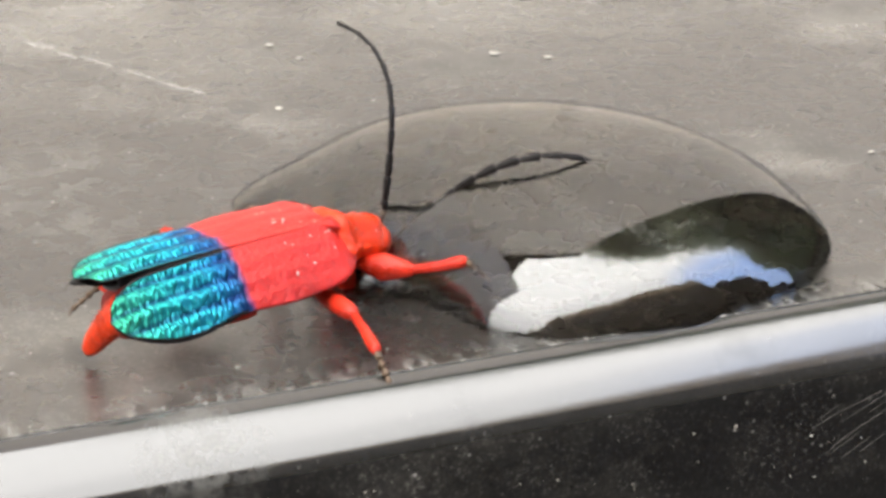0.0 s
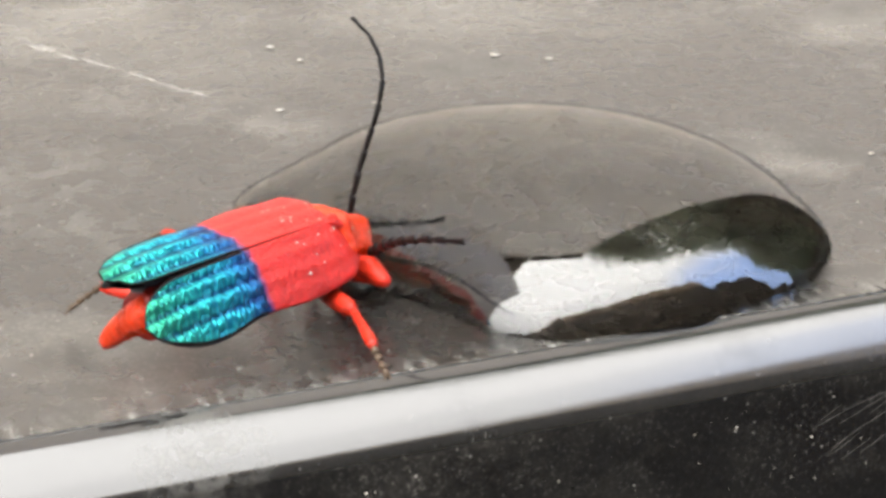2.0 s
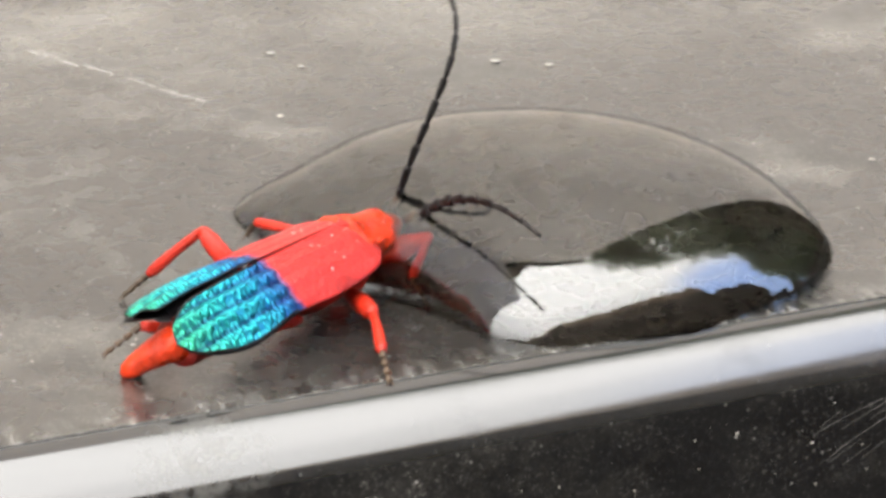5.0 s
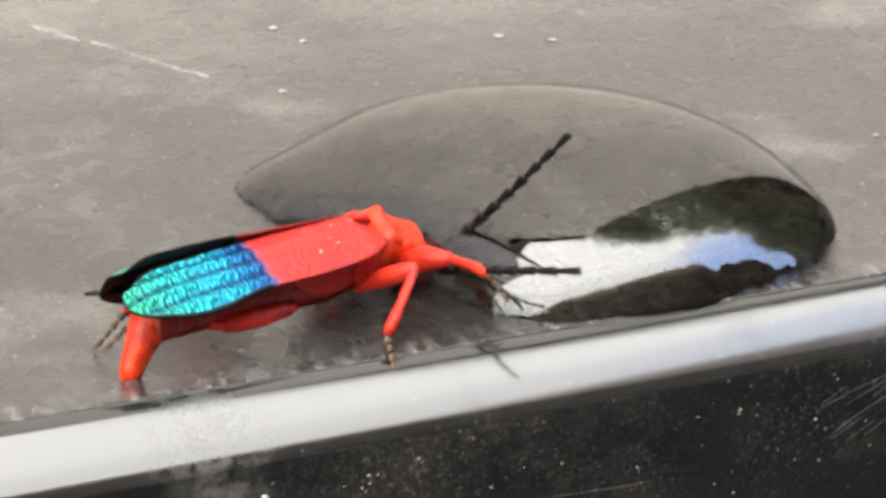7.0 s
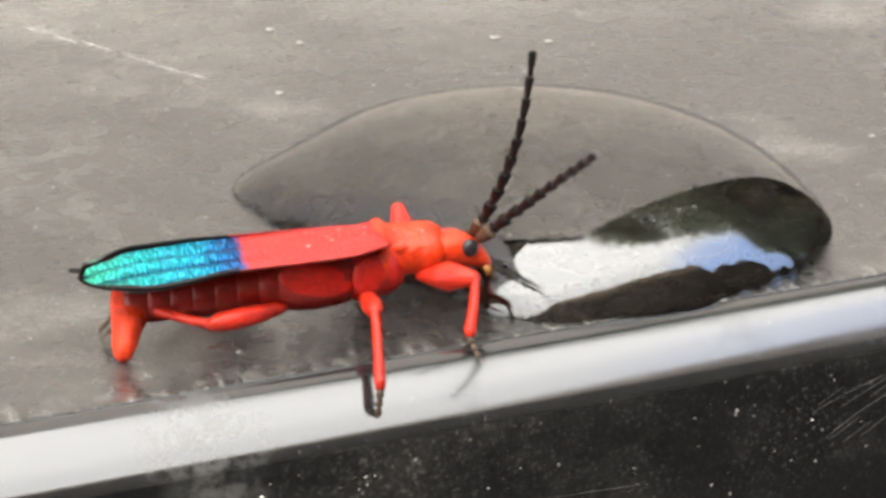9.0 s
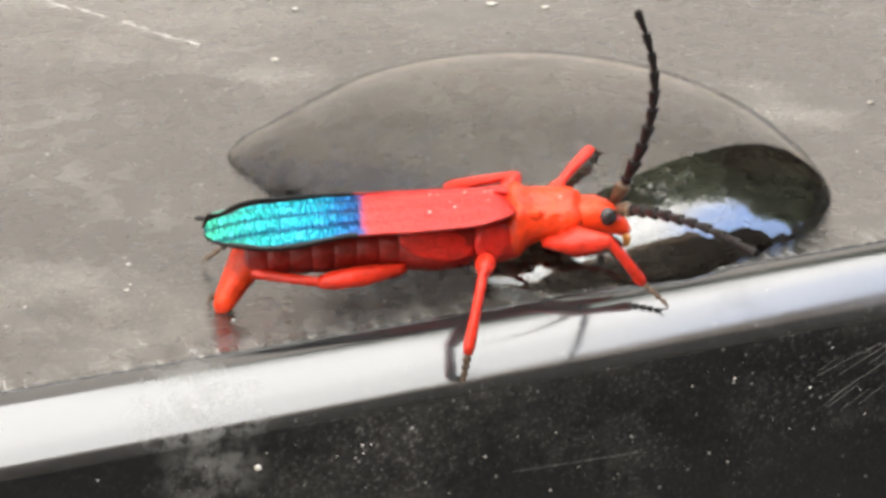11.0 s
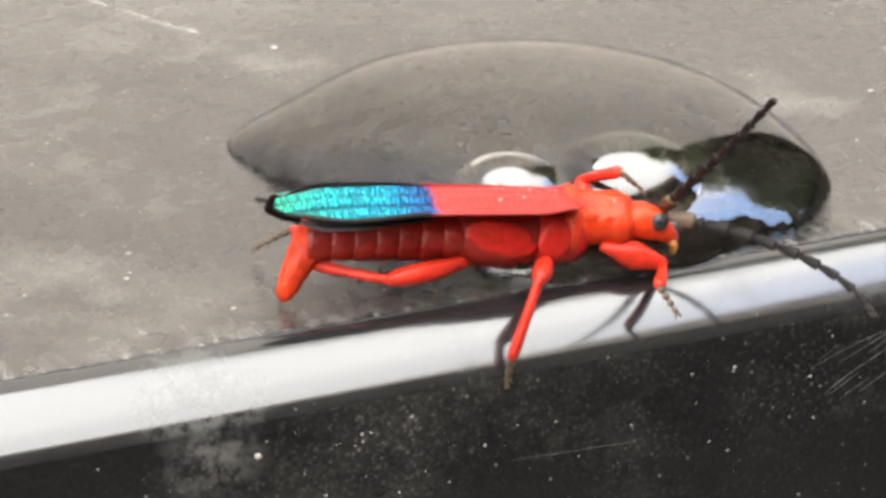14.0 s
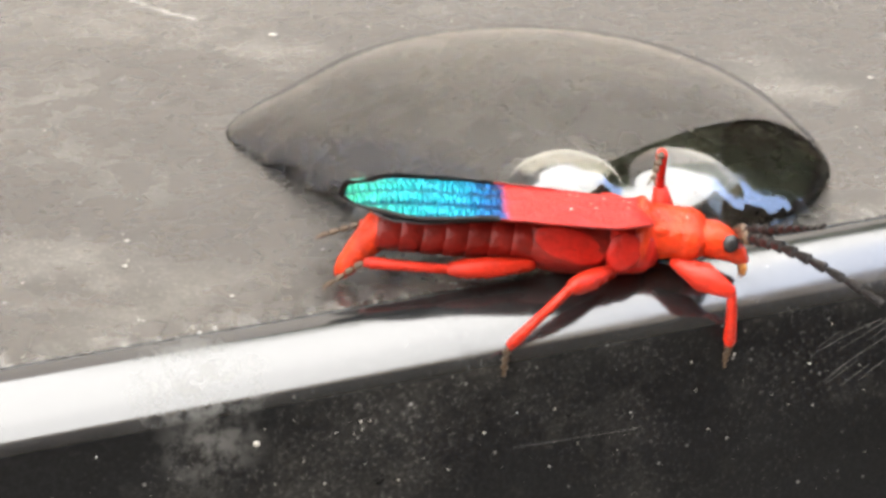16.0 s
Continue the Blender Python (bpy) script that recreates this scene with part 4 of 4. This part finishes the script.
# how far the flat beads of the antennae are turned towards the rim, in degrees
BLADE = [(0.0, 5), (4.2, 10), (6.3, 60), (8.0, 85), (16.0, 85)]
FEELERS = {}
FEELERS[1] = [(0.0, 57, 80, 97, -70), (0.5, 28, 95, 152, -72), (1.0, -63, 68, 201, -49), (1.5, 13, 82, 124, -85), (2.0, -44, 85, 215, -48), (2.5, -47, 86, 220, -52), (3.0, 33, 76, 101, -37), (3.5, -21, 68, 154, -17), (4.2, 11, 85, 176, -48), (6.3, -55, 40, 3, -12), (6.5, -59, 30, 31, 19), (7.0, -45, 43, 2, 4), (7.6, -94, 58, 28, -35)]
FEELERS[1] += [(8.0, -82, 70, -53, -9), (8.4, -55, 45, -22, 4), (9.0, -62, 48, -15, 27), (9.2, -59, 41, -2, 31), (11.3, -49, 60, -93, -1), (11.8, -37, 6, -37, 38), (12.1, -39, 11, -23, 31), (12.5, -40, -9, -18, 86), (13.0, -45, 16, -25, 16), (13.5, -66, 32, -16, 11), (14.0, -65, 41, -6, 1), (14.6, -43, 25, -17, 1), (15.0, -65, 22, -5, 21), (16.0, -73, 22, -17, 2)]
FEELERS[-1] = [(0.0, 13, 49, 13, -81), (0.5, -49, 76, 141, -100), (1.0, -77, 50, 38, -35), (2.5, -74, 29, 32, -22), (3.5, -62, 41, 17, -48), (4.2, -75, 36, 22, -48), (6.3, -33, 48, -20, -81), (7.0, -77, 23, 46, -11), (7.6, -76, 28, -5, 6), (8.0, -55, 25, -3, 3), (8.4, -14, 40, -41, -48), (9.0, -54, 39, -21, -9), (9.2, -12, 27, -89, -42)]
FEELERS[-1] += [(11.3, -72, 16, 8, -15), (11.8, -19, 3, -80, -15), (12.1, -51, -2, -101, -85), (12.5, -36, -23, -66, 40), (13.0, -52, 12, -18, -7), (13.5, -32, -7, -56, 6), (14.0, -18, -6, -68, -1), (14.6, -42, 21, -29, -2), (15.0, -56, 18, -10, 11), (16.0, -80, 21, 26, -31)]


def frame_along(origin, way, up):
    """A pose at origin (mm) with x along way."""
    x = Vector(way).normalized()
    z = Vector(up) - x * Vector(up).dot(x)
    z = z.normalized() if z.length > 1e-4 else x.orthogonal().normalized()
    y = z.cross(x)
    m = Matrix((x, y, z)).transposed().to_4x4()
    m.translation = Vector(origin) * MM
    return m


def body_pose(t):
    x, y, z = ease(BODY_AT, t)
    yaw, pitch, roll = ease(BODY_TURN, t)
    m = (Matrix.Rotation(radians(yaw), 4, "Z") @ Matrix.Rotation(radians(pitch), 4, "Y") @ Matrix.Rotation(radians(roll), 4, "X"))
    m.translation = Vector((x, y, z)) * MM
    return m


def chest_pose(t):
    m = Matrix.Rotation(radians(ease(BEND, t)[0]), 4, "Y")
    m.translation = (CHEST + Vector((ease(STRETCH, t)[0], 0, 0))) * MM
    return m


def head_pose(t):
    nod = Matrix.Rotation(radians(ease(NOD, t)[0]), 4, "Y")
    nod.translation = NECK * MM
    return chest_pose(t) @ nod


def tail_pose(t, body):
    aim = body.inverted() @ (Vector(ease(TAIL, t)) * MM) / MM
    return frame_along(TAIL_AT, aim - TAIL_AT, (0, 0, 1))


def leg_poses(key, t, body):
    """Thigh in the beetle's space, shin and foot in the thigh's."""
    thigh, shin, foot, hip, a, b, c = LEGS[key]
    side = key[1]
    toe = Vector(ease(FEET[key], t))
    inv = body.inverted()
    h = body @ (hip * MM) / MM
    out = (body.to_3x3() @ Vector((0, side, 0)))
    flat = Vector((toe.x - h.x, toe.y - h.y, 0))
    flat = flat.normalized() if flat.length > 0.2 else Vector((out.x, out.y, 0)).normalized()
    steep = max(0.0, min(1.0, -toe.z - 0.3))
    ankle = toe + (Vector((0, 0, c * 0.66)) - flat * c * 0.72) * (1 - steep) + Vector((0.386 * 0.3 * c, -0.923 * 0.3 * c, 0.9 * c)) * steep
    d = ankle - h
    if d.length > (a + b) * 0.99:
        d = d.normalized() * (a + b) * 0.99
        ankle = h + d
    if d.length < abs(a - b) + 0.35:
        d = d.normalized() * (abs(a - b) + 0.35)
        ankle = h + d
    bend = out * 1.2 + Vector((0, 0, -0.2)) if key[0] == "hind" else Vector((0, 0, 0.9)) + out * 0.8
    fore = body.to_3x3() @ Vector((1, 0, 0))
    if key == ("front", -1):
        bend = Vector((0, 0, ease([(0.0, 0.1), (4.2, 0.1), (7.0, 0.45), (16.0, 0.45)], t)[0])) + out * 0.5 + fore * 0.9
        bend = bend.lerp(Vector(ease([(0.0, 1.5, -1.0, 0.2), (1.5, 1.62, -0.78, 0.18), (2.5, 1.52, -0.88, 0.5), (3.5, 1.78, 0.0, 0.33), (4.2, 1.6, -0.2, 0.25), (16.0, 1.6, -0.2, 0.25)], t)), ease([(0.0, 0.6), (1.2, 1.0), (4.2, 1.0), (6.3, 0.0), (16.0, 0.0)], t)[0])
        bend = bend.lerp(Vector((1.2, 1.0, -0.4)), ease([(0.0, 0.0), (11.9, 0.0), (12.2, 1.0), (14.3, 1.0), (14.55, 0.0), (16.0, 0.0)], t)[0])
    if key == ("middle", -1):
        bend = bend + fore * ease([(0.0, 1.4), (4.2, 1.2), (7.0, 0.8), (8.4, 0.0), (16.0, 0.0)], t)[0]
    if key == ("front", 1):
        bend = out * 0.8 + Vector((0, 0, ease([(0.0, -1.2), (4.2, -1.2), (9.0, 0.9), (16.0, 0.9)], t)[0]))
    if key == ("hind", 1):
        bend = out * 0.8 + Vector((0, 0, ease([(0.0, 3.0), (4.2, 3.0), (6.3, -0.2), (16.0, -0.2)], t)[0]))
    if key == ("middle", 1):
        bend = out * 0.2 + fore * 1.3 + Vector((0, 0, ease([(0.0, 0.6), (4.2, 0.6), (6.3, -0.8), (9.2, -0.8), (11.3, 2.6), (13.1, 2.6), (13.6, 0.6), (16.0, 0.6)], t)[0]))
    bend = (bend - d.normalized() * bend.dot(d.normalized())).normalized()
    along = (a * a - b * b + d.length_squared) / (2 * d.length)
    knee = h + d.normalized() * along + bend * math.sqrt(max(0.0, a * a - along * along))
    to_toe = toe - ankle
    m1 = inv @ frame_along(h, knee - h, bend)
    m2 = inv @ frame_along(knee, ankle - knee, bend)
    m3 = inv @ frame_along(ankle, to_toe, (0, 0, 1))
    return m1, m1.inverted() @ m2, m1.inverted() @ m3


def antenna_poses(side, t, body):
    """The scape in the beetle's space, the beads in the scape's; the way bends along the antenna."""
    az, el, swing, lift = ease(FEELERS[side], t)
    root = body @ head_pose(t) @ (Vector((1.2, side * 0.32, 0.2)) * MM) / MM
    inv = body.inverted()
    total = sum(BEADS)
    turn = radians(ease(BLADE, t)[0])
    run, at, first, out = 0.0, root, None, []
    for size in BEADS:
        s = (run + size * 0.5) / total
        s = s**1.4
        a, e = radians(az + swing * s), radians(el + lift * s)
        way = Vector((math.cos(a) * math.cos(e), math.sin(a) * math.cos(e), math.sin(e)))
        m = inv @ frame_along(at, way, (math.cos(turn), -math.sin(turn), 0.35))
        out.append(m if first is None else first.inverted() @ m)
        first = first or m
        at = at + way * size
        run += size
    return out


def motions():
    times = [round(k * 0.1, 1) for k in range(161)]
    bodies = {t: body_pose(t) for t in times}
    walk(beetle, [(t, bodies[t]) for t in times])
    walk(pronotum, [(t, chest_pose(t)) for t in times])
    walk(head, [(t, head_pose(t)) for t in times])
    walk(tail_tip, [(t, tail_pose(t, bodies[t])) for t in times])
    for s, ob in wing_cases.items():
        walk(ob, [(t, Matrix.Rotation(radians(-s * ease(SPREAD, t)[0]), 4, "Z") @ Matrix.Rotation(radians(ease(SPREAD, t)[0] * 0.4 + (ease(RAISE, t)[0] if s == 1 else 0.0)), 4, "Y") @ Matrix.Rotation(radians(-ease(TUCK if s == 1 else LIFT, t)[0]), 4, "X")) for t in times])
    for key, (thigh, shin, foot, *rest) in LEGS.items():
        rows = [(t, leg_poses(key, t, bodies[t])) for t in times]
        for k, ob in enumerate((thigh, shin, foot)):
            walk(ob, [(t, r[k]) for t, r in rows])
    for table, swell in ((SWELL_FRONT, swells[0]), (SWELL_MIDDLE, swells[1])):
        rows = []
        for t in times:
            x, y, sink = ease(table, t)
            h = drop_height(x, y)
            tilt = Vector((h - drop_height(x + 0.3, y), h - drop_height(x, y + 0.3) - 0.08, 0.3)).normalized()
            rows.append((t, frame_along((x, y, h - sink), Vector((1, 0, 0)), tilt)))
        walk(swell, rows)
    for side, chain in ANTENNAE.items():
        rows = [(t, antenna_poses(side, t, bodies[t])) for t in times]
        for k, ob in enumerate(chain):
            walk(ob, [(t, r[k]) for t, r in rows])


motions()
